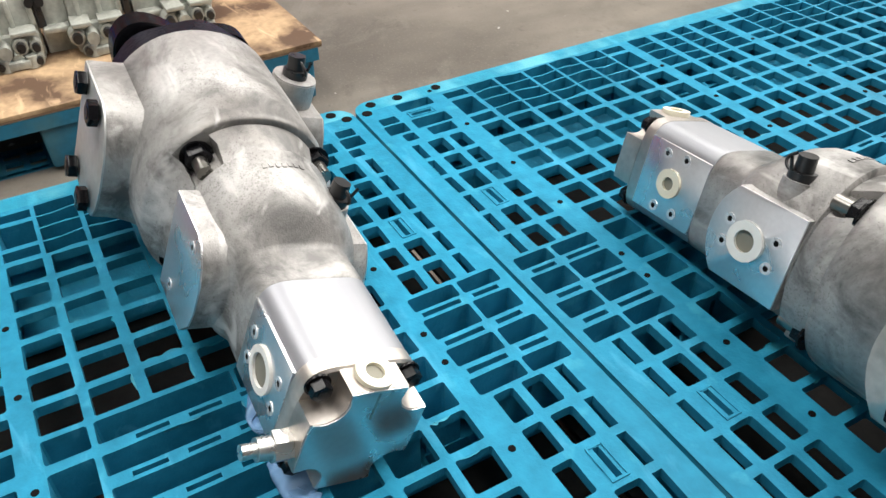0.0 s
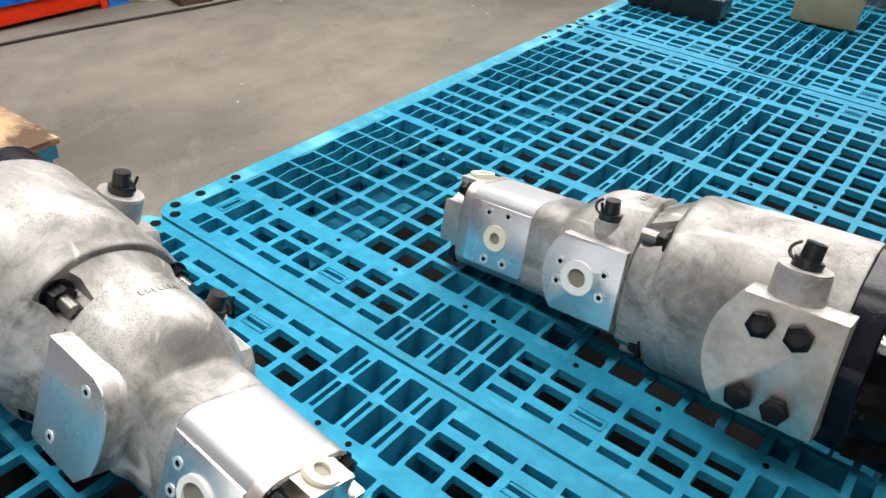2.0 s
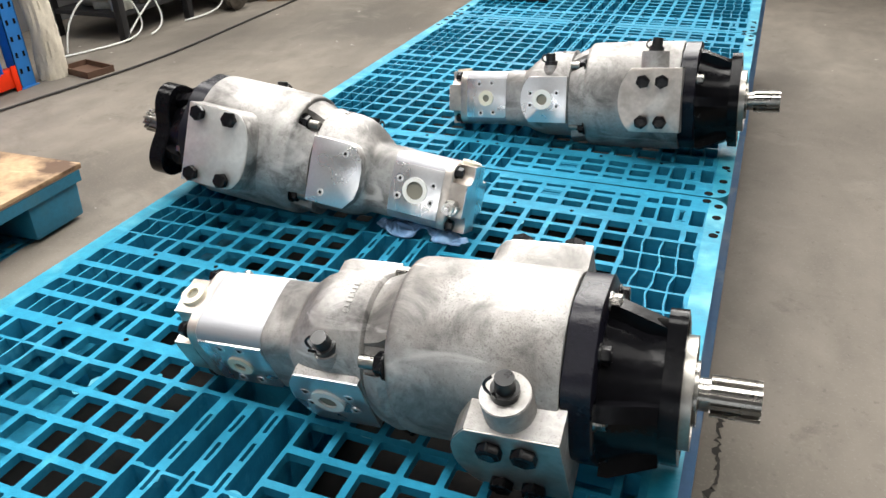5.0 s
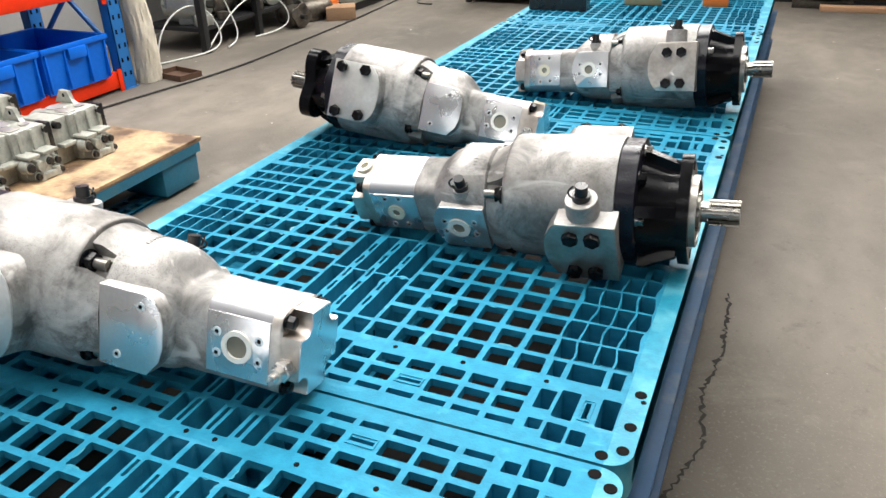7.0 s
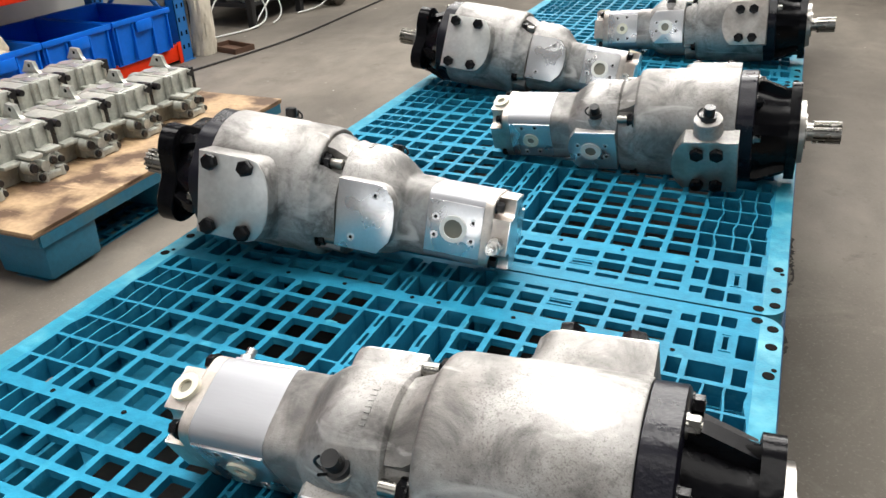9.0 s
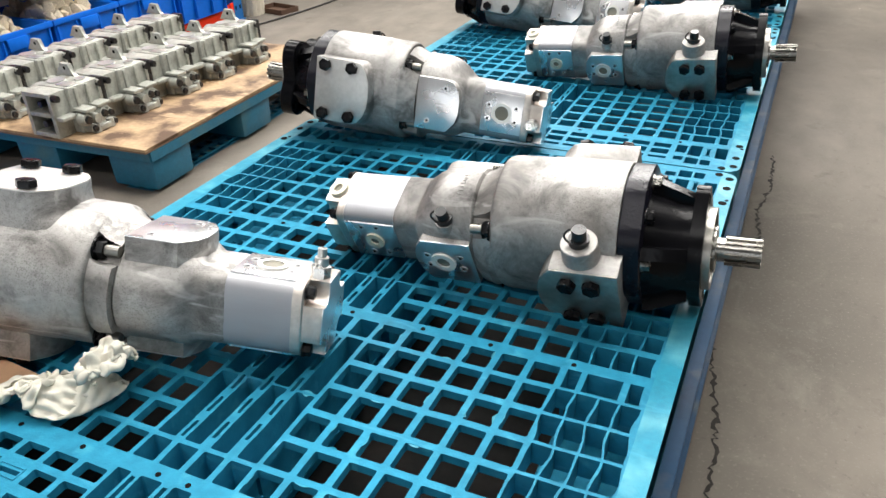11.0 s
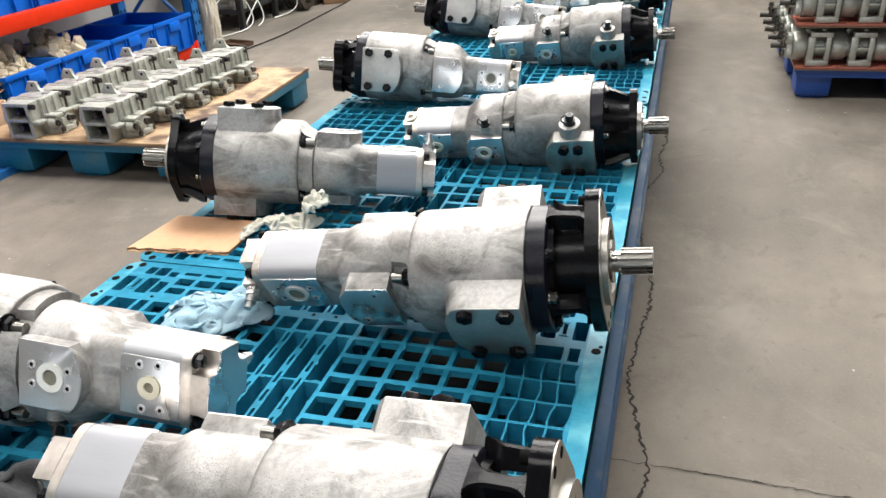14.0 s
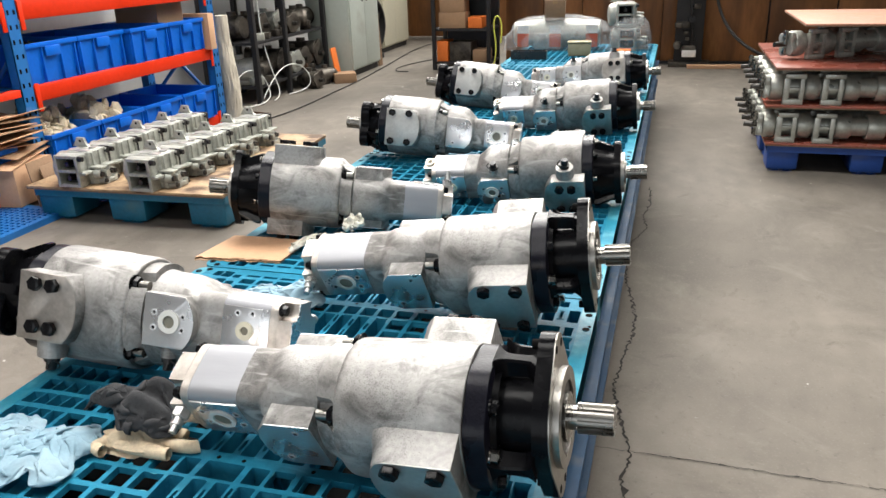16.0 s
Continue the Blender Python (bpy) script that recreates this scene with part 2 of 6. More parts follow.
def floor_material():
    m = material("worn_concrete", (0.172, 0.152, 0.126), 0.72, 0, 0.30, 0.8, 9, 0.12, 90, 0.10, (0.095, 0.084, 0.070), 1.1, 0.47, 0.66, stretch=(1, 0.55, 1), spec=0.35)
    nt = m.node_tree
    b = nt.nodes["Principled BSDF"]
    src = b.inputs["Base Color"].links[0].from_socket
    t = nt.nodes.new("ShaderNodeTexNoise")
    t.inputs["Scale"].default_value, t.inputs["Detail"].default_value = 19, 3
    g = nt.nodes.new("ShaderNodeNewGeometry")
    nt.links.new(g.outputs["Position"], t.inputs["Vector"])
    r = nt.nodes.new("ShaderNodeMapRange")
    r.inputs["From Min"].default_value, r.inputs["From Max"].default_value = 0.735, 0.76
    nt.links.new(t.outputs["Fac"], r.inputs["Value"])
    mx = nt.nodes.new("ShaderNodeMix")
    mx.data_type = "RGBA"
    mx.inputs[7].default_value = (0.42, 0.40, 0.36, 1)
    nt.links.new(r.outputs[0], mx.inputs[0]), nt.links.new(src, mx.inputs[6])
    out = mx.outputs[2]
    # scraped pale patches and small dark oil spots
    for sc, det, dist, lo, hi, amount, tint in ((2.6, 12, 1.2, 0.54, 0.72, 0.45, (0.25, 0.23, 0.195, 1)), (1.7, 12, 0.6, 0.52, 0.70, 0.50, (0.088, 0.076, 0.062, 1)),
                                                (7.0, 10, 0.8, 0.58, 0.70, 0.50, (0.080, 0.068, 0.055, 1)), (46.0, 4, 0.3, 0.60, 0.72, 0.45, (0.075, 0.064, 0.052, 1)), (120.0, 3, 0.0, 0.56, 0.70, 0.40, (0.24, 0.22, 0.19, 1))):
        w = nt.nodes.new("ShaderNodeTexNoise")
        w.inputs["Scale"].default_value, w.inputs["Detail"].default_value, w.inputs["Roughness"].default_value, w.inputs["Distortion"].default_value = sc, det, 0.7, dist
        nt.links.new(g.outputs["Position"], w.inputs["Vector"])
        wr = nt.nodes.new("ShaderNodeMapRange")
        wr.inputs["From Min"].default_value, wr.inputs["From Max"].default_value, wr.inputs["To Max"].default_value = lo, hi, amount
        nt.links.new(w.outputs["Fac"], wr.inputs["Value"])
        wx = nt.nodes.new("ShaderNodeMix")
        wx.data_type = "RGBA"
        wx.inputs[7].default_value = tint
        nt.links.new(wr.outputs[0], wx.inputs[0]), nt.links.new(out, wx.inputs[6])
        out = wx.outputs[2]
    nt.links.new(out, b.inputs["Base Color"])
    return m


FLOOR = floor_material()


# ---- mesh helpers ----
def to_mesh(bm, name, mat, sharp=38):
    bmesh.ops.recalc_face_normals(bm, faces=bm.faces)
    me = bpy.data.meshes.new(name)
    bm.to_mesh(me)
    bm.free()
    me.materials.append(mat)
    me.polygons.foreach_set("use_smooth", [True] * len(me.polygons))
    me.set_sharp_from_angle(angle=radians(sharp))
    return me


def part(name, bm, mat, parent=None, label="", m=None):
    """One mesh object out of a bmesh (or a ready mesh), under a thing or a part."""
    me = bm if isinstance(bm, bpy.types.Mesh) else to_mesh(bm, name, mat)
    ob = new(name, me)
    if parent:
        ob.parent = parent
    if m is not None:
        ob.matrix_basis = m
    if label:
        tagged(ob, label)
    return ob


def thing(name, m, label, category, group="", kind=""):
    ob = new(name)
    ob.empty_display_size = 0.05
    ob.matrix_basis = m
    return tagged(ob, label, category, group, kind)


def box(bm, x0, y0, z0, x1, y1, z1, bevel=0.0, m=None):
    v = bmesh.ops.create_cube(bm, size=1)["verts"]
    for q in v:
        q.co = Vector(((x0 + x1) / 2 + q.co.x * (x1 - x0), (y0 + y1) / 2 + q.co.y * (y1 - y0), (z0 + z1) / 2 + q.co.z * (z1 - z0)))
    if bevel:
        e = list({e for q in v for e in q.link_edges})
        r = bmesh.ops.bevel(bm, geom=e, offset=bevel, segments=2, affect="EDGES", profile=0.5)
        v = list({q for f in r["faces"] for q in f.verts} | {q for q in v if q.is_valid})
    if m is not None:
        for q in v:
            q.co = m @ q.co
    return bm


def frame_to(p0, p1):
    d = Vector(p1) - Vector(p0)
    return Matrix.Translation(p0) @ d.to_track_quat("Z", "Y").to_matrix().to_4x4(), d.length


def cyl(bm, p0, p1, r0, r1=None, seg=24, cap=True):
    m, length = frame_to(p0, p1)
    r1 = r0 if r1 is None else r1
    a = [bm.verts.new(m @ Vector((r0 * math.cos(t), r0 * math.sin(t), 0))) for t in (2 * math.pi * k / seg for k in range(seg))]
    b = [bm.verts.new(m @ Vector((r1 * math.cos(t), r1 * math.sin(t), length))) for t in (2 * math.pi * k / seg for k in range(seg))]
    for k in range(seg):
        bm.faces.new((a[k], a[(k + 1) % seg], b[(k + 1) % seg], b[k]))
    if cap:
        bm.faces.new(a[::-1]), bm.faces.new(b)
    return bm


def tube(bm, p0, p1, r_out, r_in, seg=28):
    """A ring with a hole through it."""
    m, length = frame_to(p0, p1)
    rows = []
    for r, z in ((r_in, 0), (r_out, 0), (r_out, length), (r_in, length)):
        rows.append([bm.verts.new(m @ Vector((r * math.cos(2 * math.pi * k / seg), r * math.sin(2 * math.pi * k / seg), z))) for k in range(seg)])
    for a, b in zip(rows, rows[1:] + rows[:1]):
        for k in range(seg):
            bm.faces.new((a[k], a[(k + 1) % seg], b[(k + 1) % seg], b[k]))
    return bm


def loft(bm, rings, cap=True):
    rows = [[bm.verts.new(p) for p in ring] for ring in rings]
    n = len(rows[0])
    for a, b in zip(rows, rows[1:]):
        for k in range(n):
            bm.faces.new((a[k], a[(k + 1) % n], b[(k + 1) % n], b[k]))
    if cap:
        bm.faces.new(rows[0][::-1]), bm.faces.new(rows[-1])
    return bm


def oval(x, ry, rz, p=2.0, n=48, cy=0.0, cz=0.0):
    """A ring across the X axis: circle for p = 2, towards a rounded square for larger p."""
    out = []
    for k in range(n):
        t = 2 * math.pi * (k + 0.5) / n
        c, s = math.cos(t), math.sin(t)
        out.append(Vector((x, cy + ry * math.copysign(abs(c) ** (2 / p), c), cz + rz * math.copysign(abs(s) ** (2 / p), s))))
    return out


def prism(bm, outline, a, b, m=None, bevel=0.0):
    """Extrude a 2D outline (u, w) from height a to b; m maps (u, w, height) into place."""
    m = m or Matrix.Identity(4)
    lo = [bm.verts.new(m @ Vector((u, w, a))) for u, w in outline]
    hi = [bm.verts.new(m @ Vector((u, w, b))) for u, w in outline]
    n = len(outline)
    bm.faces.new(lo[::-1])
    top = bm.faces.new(hi)
    for k in range(n):
        bm.faces.new((lo[k], lo[(k + 1) % n], hi[(k + 1) % n], hi[k]))
    if bevel:
        bmesh.ops.bevel(bm, geom=list(top.edges), offset=bevel, segments=2, affect="EDGES", profile=0.5)
    return bm


def curve_tube(name, pts, r, mat, parent=None, seg=6):
    cu = bpy.data.curves.new(name, "CURVE")
    cu.dimensions, cu.bevel_depth, cu.bevel_resolution, cu.resolution_u = "3D", r, 2, seg
    sp = cu.splines.new("NURBS")
    sp.points.add(len(pts) - 1)
    for q, p in zip(sp.points, pts):
        q.co = (*p, 1)
    sp.use_endpoint_u, sp.order_u = True, min(4, len(pts))
    tmp = bpy.data.objects.new(name, cu)
    scene.collection.objects.link(tmp)
    me = bpy.data.meshes.new_from_object(tmp.evaluated_get(bpy.context.evaluated_depsgraph_get()))
    bpy.data.objects.remove(tmp)
    me.materials.clear()
    me.materials.append(mat)
    ob = new(name, me)
    if parent:
        ob.parent = parent
    return ob


# shared small pieces: bolt heads along +Z
def bolt_mesh(r, h, washer=True):
    bm = bmesh.new()
    if washer:
        cyl(bm, (0, 0, 0), (0, 0, h * 0.18), r * 1.22, seg=20)
    hexa = [(r * math.cos(math.pi / 3 * k), r * math.sin(math.pi / 3 * k)) for k in range(6)]
    prism(bm, hexa, h * 0.15, h, bevel=r * 0.12)
    cyl(bm, (0, 0, h - 0.0005), (0, 0, h + 0.0006), r * 0.5, seg=12)
    return bm


M_BOLT = to_mesh(bolt_mesh(0.0135, 0.012, False), "bolt", BOLT)
M_BOLT_MID = to_mesh(bolt_mesh(0.010, 0.011), "bolt", BOLT)
M_BOLT_SMALL = to_mesh(bolt_mesh(0.009, 0.012), "bolt", BOLT)
M_BOLT_STEEL = to_mesh(bolt_mesh(0.0095, 0.012), "bolt", STEEL)
M_TAP = to_mesh(tube(bmesh.new(), (0, 0, -0.006), (0, 0, 0.0006), 0.0062, 0.0030, 14), "tapped_hole", BRIGHT)
M_TAPDARK = to_mesh(cyl(bmesh.new(), (0, 0, -0.003), (0, 0, 0.0003), 0.0031, seg=14), "tapped_hole_bore", HOLESHADE)
OUT_A, OUT_B = Matrix.Rotation(radians(90), 4, "X"), Matrix.Rotation(radians(-90), 4, "X")
TO_SHAFT = Matrix.Rotation(radians(90), 4, "Y")
TO_NOSE = Matrix.Rotation(radians(-90), 4, "Y")


def at(x, y, z, turn=None):
    return Matrix.Translation((x, y, z)) @ (turn or Matrix.Identity(4))


def piece(name, mesh, parent, m):
    ob = new(name, mesh)
    ob.parent, ob.matrix_basis = parent, m
    return ob

# ---- setting: floor, walls, roof ----
def floor_sheet():
    """Concrete floor with a sawn joint and an irregular open crack running beside the bench."""
    bm = bmesh.new()
    box(bm, -5.2, -9, -0.2, 5.5, 9.5, 0.0)
    ob = part("floor", bm, FLOOR)
    return tagged(ob, "worn grey concrete workshop floor with cracks", "floor", kind="structure")


floor_sheet()


def crack(name, pts, width, seed):
    """A dark open crack: a jagged strip just above the concrete."""
    rnd = random.Random(seed)
    bm = bmesh.new()
    dense = []
    for (x0, y0), (x1, y1) in zip(pts, pts[1:]):
        steps = max(2, int(math.hypot(x1 - x0, y1 - y0) / 0.010))
        for k in range(steps):
            f = k / steps
            dense.append((x0 + (x1 - x0) * f + rnd.uniform(-1, 1) * 0.007, y0 + (y1 - y0) * f + rnd.uniform(-1, 1) * 0.004))
    dense.append(pts[-1])
    prev = None
    for (x, y), (xn, yn) in zip(dense, dense[1:] + [dense[-1]]):
        dx, dy = xn - x, yn - y
        ln = math.hypot(dx, dy) or 1
        w = width * rnd.uniform(0.35, 1.0) * (2.2 if rnd.random() < 0.12 else 1.0)
        nx, ny = (-dy / ln * w, dx / ln * w) if (dx or dy) else (w, 0)
        pair = (bm.verts.new((x + nx, y + ny, 0.0022)), bm.verts.new((x - nx, y - ny, 0.0022)))
        if prev:
            bm.faces.new((prev[0], prev[1], pair[1], pair[0]))
        prev = pair
    ob = part(name, bm, CRACKDARK)
    return tagged(ob, "dark crack in the concrete floor", "crack", kind="structure")


crack("floor_crack", [(0.05, 0.1), (0.06, -0.2), (0.035, -0.39), (0.06, -0.55), (0.0, -0.75), (-0.01, -0.92), (0.0, -1.1), (0.012, -1.2), (0.05, -1.42), (0.058, -1.58),
                      (0.04, -1.75), (0.02, -1.95), (0.035, -2.06), (0.06, -2.18), (0.086, -2.275), (0.072, -2.40), (0.09, -2.5), (0.07, -2.8), (0.10, -3.2)], 0.0046, 3)
crack("floor_joint", [(-0.6, -2.268), (0.086, -2.273), (0.66, -2.285), (1.8, -2.30), (4.5, -2.33)], 0.0017, 5)


def slab(name, x0, y0, z0, x1, y1, z1, mat, label, category):
    return tagged(part(name, box(bmesh.new(), x0, y0, z0, x1, y1, z1), mat), label, category, kind="structure")


# unseen outer walls and roof, kept dim grey so that little light bounces
slab("wall_west", -5.4, -9, 0, -5.2, 9.5, 4.6, WALLDIM, "plain grey painted workshop wall", "wall")
slab("wall_east", 5.5, -9, 0, 5.7, 9.5, 4.6, WALLDIM, "plain grey painted workshop wall", "wall")
slab("wall_north", -5.4, 9.5, 0, 5.7, 9.7, 4.6, WALLDIM, "plain grey painted workshop wall", "wall")
# these three pieces leave the assumed opening for the south fill lamp
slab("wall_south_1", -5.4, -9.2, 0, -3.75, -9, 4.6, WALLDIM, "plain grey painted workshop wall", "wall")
slab("wall_south_2", 2.75, -9.2, 0, 5.7, -9, 4.6, WALLDIM, "plain grey painted workshop wall beside the added gate opening", "wall")
slab("wall_south_3", -3.75, -9.2, 3.2, 2.75, -9, 4.6, WALLDIM, "plain grey painted wall above the added gate opening", "wall")
slab("ceiling", -5.4, -9.2, 4.6, 5.7, 9.7, 4.75, ROOF, "dim grey sheet metal workshop roof", "ceiling")
slab("wall_partition", -4.25, 0.2, 0, -4.1, 7.4, 2.6, WALLPAINT, "off-white partition wall behind the shelving", "wall")


def batten(x, y):
    t = thing("ceiling_light", pose(x, y, 3.86, LAMP_TILT, 0, 0), "white light box hung under the roof", "light", "ceiling lights")
    part("housing", box(bmesh.new(), -1.08, -0.67, 0.02, 1.08, 0.67, 0.08, 0.01), ROOF, t)
    for hx in (-1.0, 1.0):
        part("hanger", cyl(bmesh.new(), (hx, 0, 0.07), (hx, 0.74 * math.sin(radians(LAMP_TILT)), 0.07 + 0.74 * math.cos(radians(LAMP_TILT))), 0.012, seg=8), IRON, t)


for lx, ly, lw in LAMPS:
    batten(lx, ly)


# ---- plastic pallets on their steel bench ----
TOP = 0.48
DECK = 0.012


def panel(bm, x0, x1, y0, y1, holes, depth=DECK, wave=0.0, phase=0.0, calm=0.0):
    """A flat panel pierced by rectangles (xa, xb, ya, yb); their walls go down by depth. wave bends the ribs, but not within calm of the ends."""
    xs = sorted({round(q, 4) for q in (x0, x1, *[a for h in holes for a in h[:2]])})
    ys = sorted({round(q, 4) for q in (y0, y1, *[a for h in holes for a in h[2:]])})
    if wave:
        fine = []
        for a, b in zip(ys, ys[1:]):
            k = max(1, int((b - a) / 0.009))
            fine += [a + (b - a) * q / k for q in range(k)]
        ys = fine + [ys[-1]]

    def open_at(x, y):
        return any(a < x < b and c < y < d for a, b, c, d in holes)

    def bend(x, y):
        if not wave or x - x0 < 1e-4 or x1 - x < 1e-4:
            return x
        edge = min(1.0, (y - y0 - calm) / 0.03, (y1 - y - calm) / 0.03)
        return x + wave * max(0, edge) * (math.sin(y * 42 + phase) + 0.5 * math.sin(y * 97 + 3 * x / 0.03 + phase))

    solid = {(i, j): not open_at((xs[i] + xs[i + 1]) / 2, (ys[j] + ys[j + 1]) / 2) for i in range(len(xs) - 1) for j in range(len(ys) - 1)}
    cache = {}

    def v(i, j, low):
        key = (i, j, low)
        if key not in cache:
            wob = Vector((xs[i] * 31, ys[j] * 31, depth * 40))
            x, y = bend(xs[i], ys[j]), ys[j]
            if 0 < i < len(xs) - 1:
                x += 0.0011 * noise.noise(wob)
            if 0 < j < len(ys) - 1:
                y += 0.0011 * noise.noise(wob + Vector((7, 3, 5)))
            cache[key] = bm.verts.new((x, y, -depth if low else 0.0))
        return cache[key]

    for (i, j), full in solid.items():
        if full:
            bm.faces.new((v(i, j, 0), v(i + 1, j, 0), v(i + 1, j + 1, 0), v(i, j + 1, 0)))
            bm.faces.new((v(i, j + 1, 1), v(i + 1, j + 1, 1), v(i + 1, j, 1), v(i, j, 1)))
            for (di, dj), (p, q) in (((-1, 0), ((i, j), (i, j + 1))), ((1, 0), ((i + 1, j + 1), (i + 1, j))), ((0, -1), ((i + 1, j), (i, j))), ((0, 1), ((i, j + 1), (i + 1, j + 1)))):
                if solid.get((i + di, j + dj)) is False:
                    bm.faces.new((v(*p, 0), v(*p, 1), v(*q, 1), v(*q, 0)))
    # moulded fillets in the corners of the larger holes
    for xa, xb, ya, yb in holes if not wave else ():
        if min(xb - xa, yb - ya) < 0.016:
            continue
        for i, di in ((xs.index(round(xa, 4)), 1), (xs.index(round(xb, 4)), -1)):
            for j, dj in ((ys.index(round(ya, 4)), 1), (ys.index(round(yb, 4)), -1)):
                top, foot = v(i, j, 0), v(i, j, 1)
                d1, d2 = (v(i + di, j, 0).co - top.co), (v(i, j + dj, 0).co - top.co)
                r = 0.0021 + 0.0010 * noise.noise(top.co * 57)
                d1, d2 = d1.normalized() * min(r, d1.length), d2.normalized() * min(r, d2.length)
                up = [top] + [bm.verts.new(top.co + q) for q in (d1, (d1 + d2) * 0.42, d2)]
                dn = [foot] + [bm.verts.new(foot.co + q) for q in (d1, (d1 + d2) * 0.42, d2)]
                bm.faces.new(up)
                for k in (1, 2):
                    bm.faces.new((up[k], up[k + 1], dn[k + 1], dn[k]))


def spans(start, pitch, count, hole):
    return [(start + k * pitch, start + k * pitch + hole) for k in range(count)]


def crossings(hx, hy):
    return [(a, b, c, d) for a, b in hx for c, d in hy]


PW, PL = 1.0, 1.2
COLS = [(x - 0.0186, x + 0.0186) for x in (-0.4005, -0.354, -0.3075, -0.261, -0.2145, -0.168)]
ROWS = [(0.1405, 0.1775), (0.1865, 0.2285), (0.239, 0.281), (0.2915, 0.3335), (0.344, 0.386), (0.397, 0.4385), (0.4475, 0.4865)]
MIDROWS = [(0.5075, 0.5485), (0.561, 0.595), (0.605, 0.639), (0.6515, 0.6925)]
RIBS = (-0.5395, -0.5005, -0.4615)
CELLS = [(-0.5745, -0.5465), (-0.5325, -0.5075), (-0.4935, -0.4685), (-0.4545, -0.4255)]


def pallet_deck():
    """The moulded deck in its zones: grid fields, wavy rib strips, deep centre channels and the pierced ends. Returns (name, mesh) pairs."""
    made = []

    def zone(name, x0, x1, y0, y1, holes, depth=DECK, wave=0.0, phase=0.0, calm=0.0, left=False, flip=False):
        if left:
            x0, x1, holes = -1 - x1, -1 - x0, [(-1 - b, -1 - a, c, d) for a, b, c, d in holes]
        if flip:
            y0, y1, holes = 1.2 - y1, 1.2 - y0, [(a, b, 1.2 - d, 1.2 - c) for a, b, c, d in holes]
        bm = bmesh.new()
        panel(bm, x0, x1, y0, y1, holes, depth, wave, phase, calm)
        made.append((name, to_mesh(bm, name, PALLET, 30)))

    for x0, x1 in ((-0.03, 0.0), (-1.0, -0.97)):
        bm = bmesh.new()
        r = 0.03
        sgn = 1 if x1 == 0.0 else -1
        arc = [(r * math.cos(radians(a)), r * math.sin(radians(a))) for a in (0, 15, 30, 45, 60, 75, 90)]
        out = [(x0 if sgn > 0 else x1, 0.0)] + [((x1 if sgn > 0 else x0) - sgn * r + sgn * q, r - w) for q, w in arc[::-1]] + [((x1 if sgn > 0 else x0) - sgn * r + sgn * q, 1.2 - r + w) for q, w in arc] + [(x0 if sgn > 0 else x1, 1.2)]
        prism(bm, out, -0.06, 0.0)
        made.append(("edge_strip", to_mesh(bm, "edge_strip", PALLET_EDGE, 30)))

    # end zones: three rows of slots, one framed, and the pockets in the corners
    end_holes = []
    for k, (a, b) in enumerate(COLS):
        end_holes += [(a, b, 0.0275, 0.0385), (a, b, 0.0875, 0.1095)]
        end_holes.append((a + 0.002, b - 0.002, 0.060, 0.0665) if k == 2 else (a - (0.002 if k == 3 else 0), b + (0.002 if k == 3 else 0), 0.049 if k == 3 else 0.052, 0.0775))
    pocket = [(-0.1375, -0.1155, 0.070, 0.111), (-0.136, -0.116, 0.030, 0.049), (-0.1105, -0.0845, 0.0600, 0.1175), (-0.1105, -0.0845, 0.0165, 0.0485),
              (-0.0745, -0.0675, 0.070, 0.102), (-0.0805, -0.0605, 0.0185, 0.0455), (-0.0560, -0.0325, 0.0600, 0.1175)]
    centre = crossings(((-0.5755, -0.5545), (-0.5395, -0.5085), (-0.4915, -0.4655), (-0.4465, -0.4245)), ((0.0115, 0.0585), (0.0635, 0.119)))
    centre += crossings([(x - 0.0032, x + 0.0032) for x in (-0.547, -0.5, -0.456)], ((0.021, 0.0525), (0.068, 0.114)))
    row = crossings(((-0.5745, -0.5435), (-0.5355, -0.5045), (-0.4965, -0.4655), (-0.4575, -0.4255)), ROWS[:1])
    wide = crossings(((-0.5745, -0.5455), (-0.5345, -0.4685), (-0.4575, -0.4255)), ROWS[-1:])
    for flip in (False, True):
        for left in (False, True):
            zone("slot_field", -0.4235, -0.1455, 0, 0.1255, end_holes, left=left, flip=flip)
            zone("end_pocket", -0.1455, -0.03, 0, 0.1255, pocket, 0.045, left=left, flip=flip)
            zone("grid_field", -0.4235, -0.1455, 0.1255, 0.494, crossings(COLS, ROWS), left=left, flip=flip)
            strip = crossings(((-0.1435, -0.1185), (-0.1155, -0.0890), (-0.0860, -0.0620), (-0.0590, -0.0345)), [(a - 0.0012, b + 0.0042) for a, b in ROWS[1:-1]])
            strip += crossings(((-0.1395, -0.1205), (-0.1125, -0.0655), (-0.0565, -0.0385)), (ROWS[0], ROWS[-1]))
            zone("rib_strip", -0.1455, -0.03, 0.1255, 0.494, strip, 0.032, 0.0026, 0.4 + 1.7 * left, 0.05, left=left, flip=flip)
        zone("centre_end", -0.5765, -0.4235, 0, 0.1255, centre, 0.07, flip=flip)
        zone("hole_strip", -0.5765, -0.4235, 0.1255, 0.182, row, 0.05, flip=flip)
        zone("hole_strip", -0.5765, -0.4235, 0.443, 0.494, wide, 0.05, flip=flip)
        slots = [(x - 0.0026, x + 0.0026, y + 0.012 * k, y + 0.030 + 0.012 * k) for k, x in enumerate(RIBS) for y in (0.188, 0.236, 0.284, 0.332, 0.380)]
        zone("centre_channel", -0.5765, -0.4235, 0.182, 0.443, crossings(CELLS, ((0.184, 0.3105), (0.3145, 0.441))) + slots, 0.085, flip=flip)
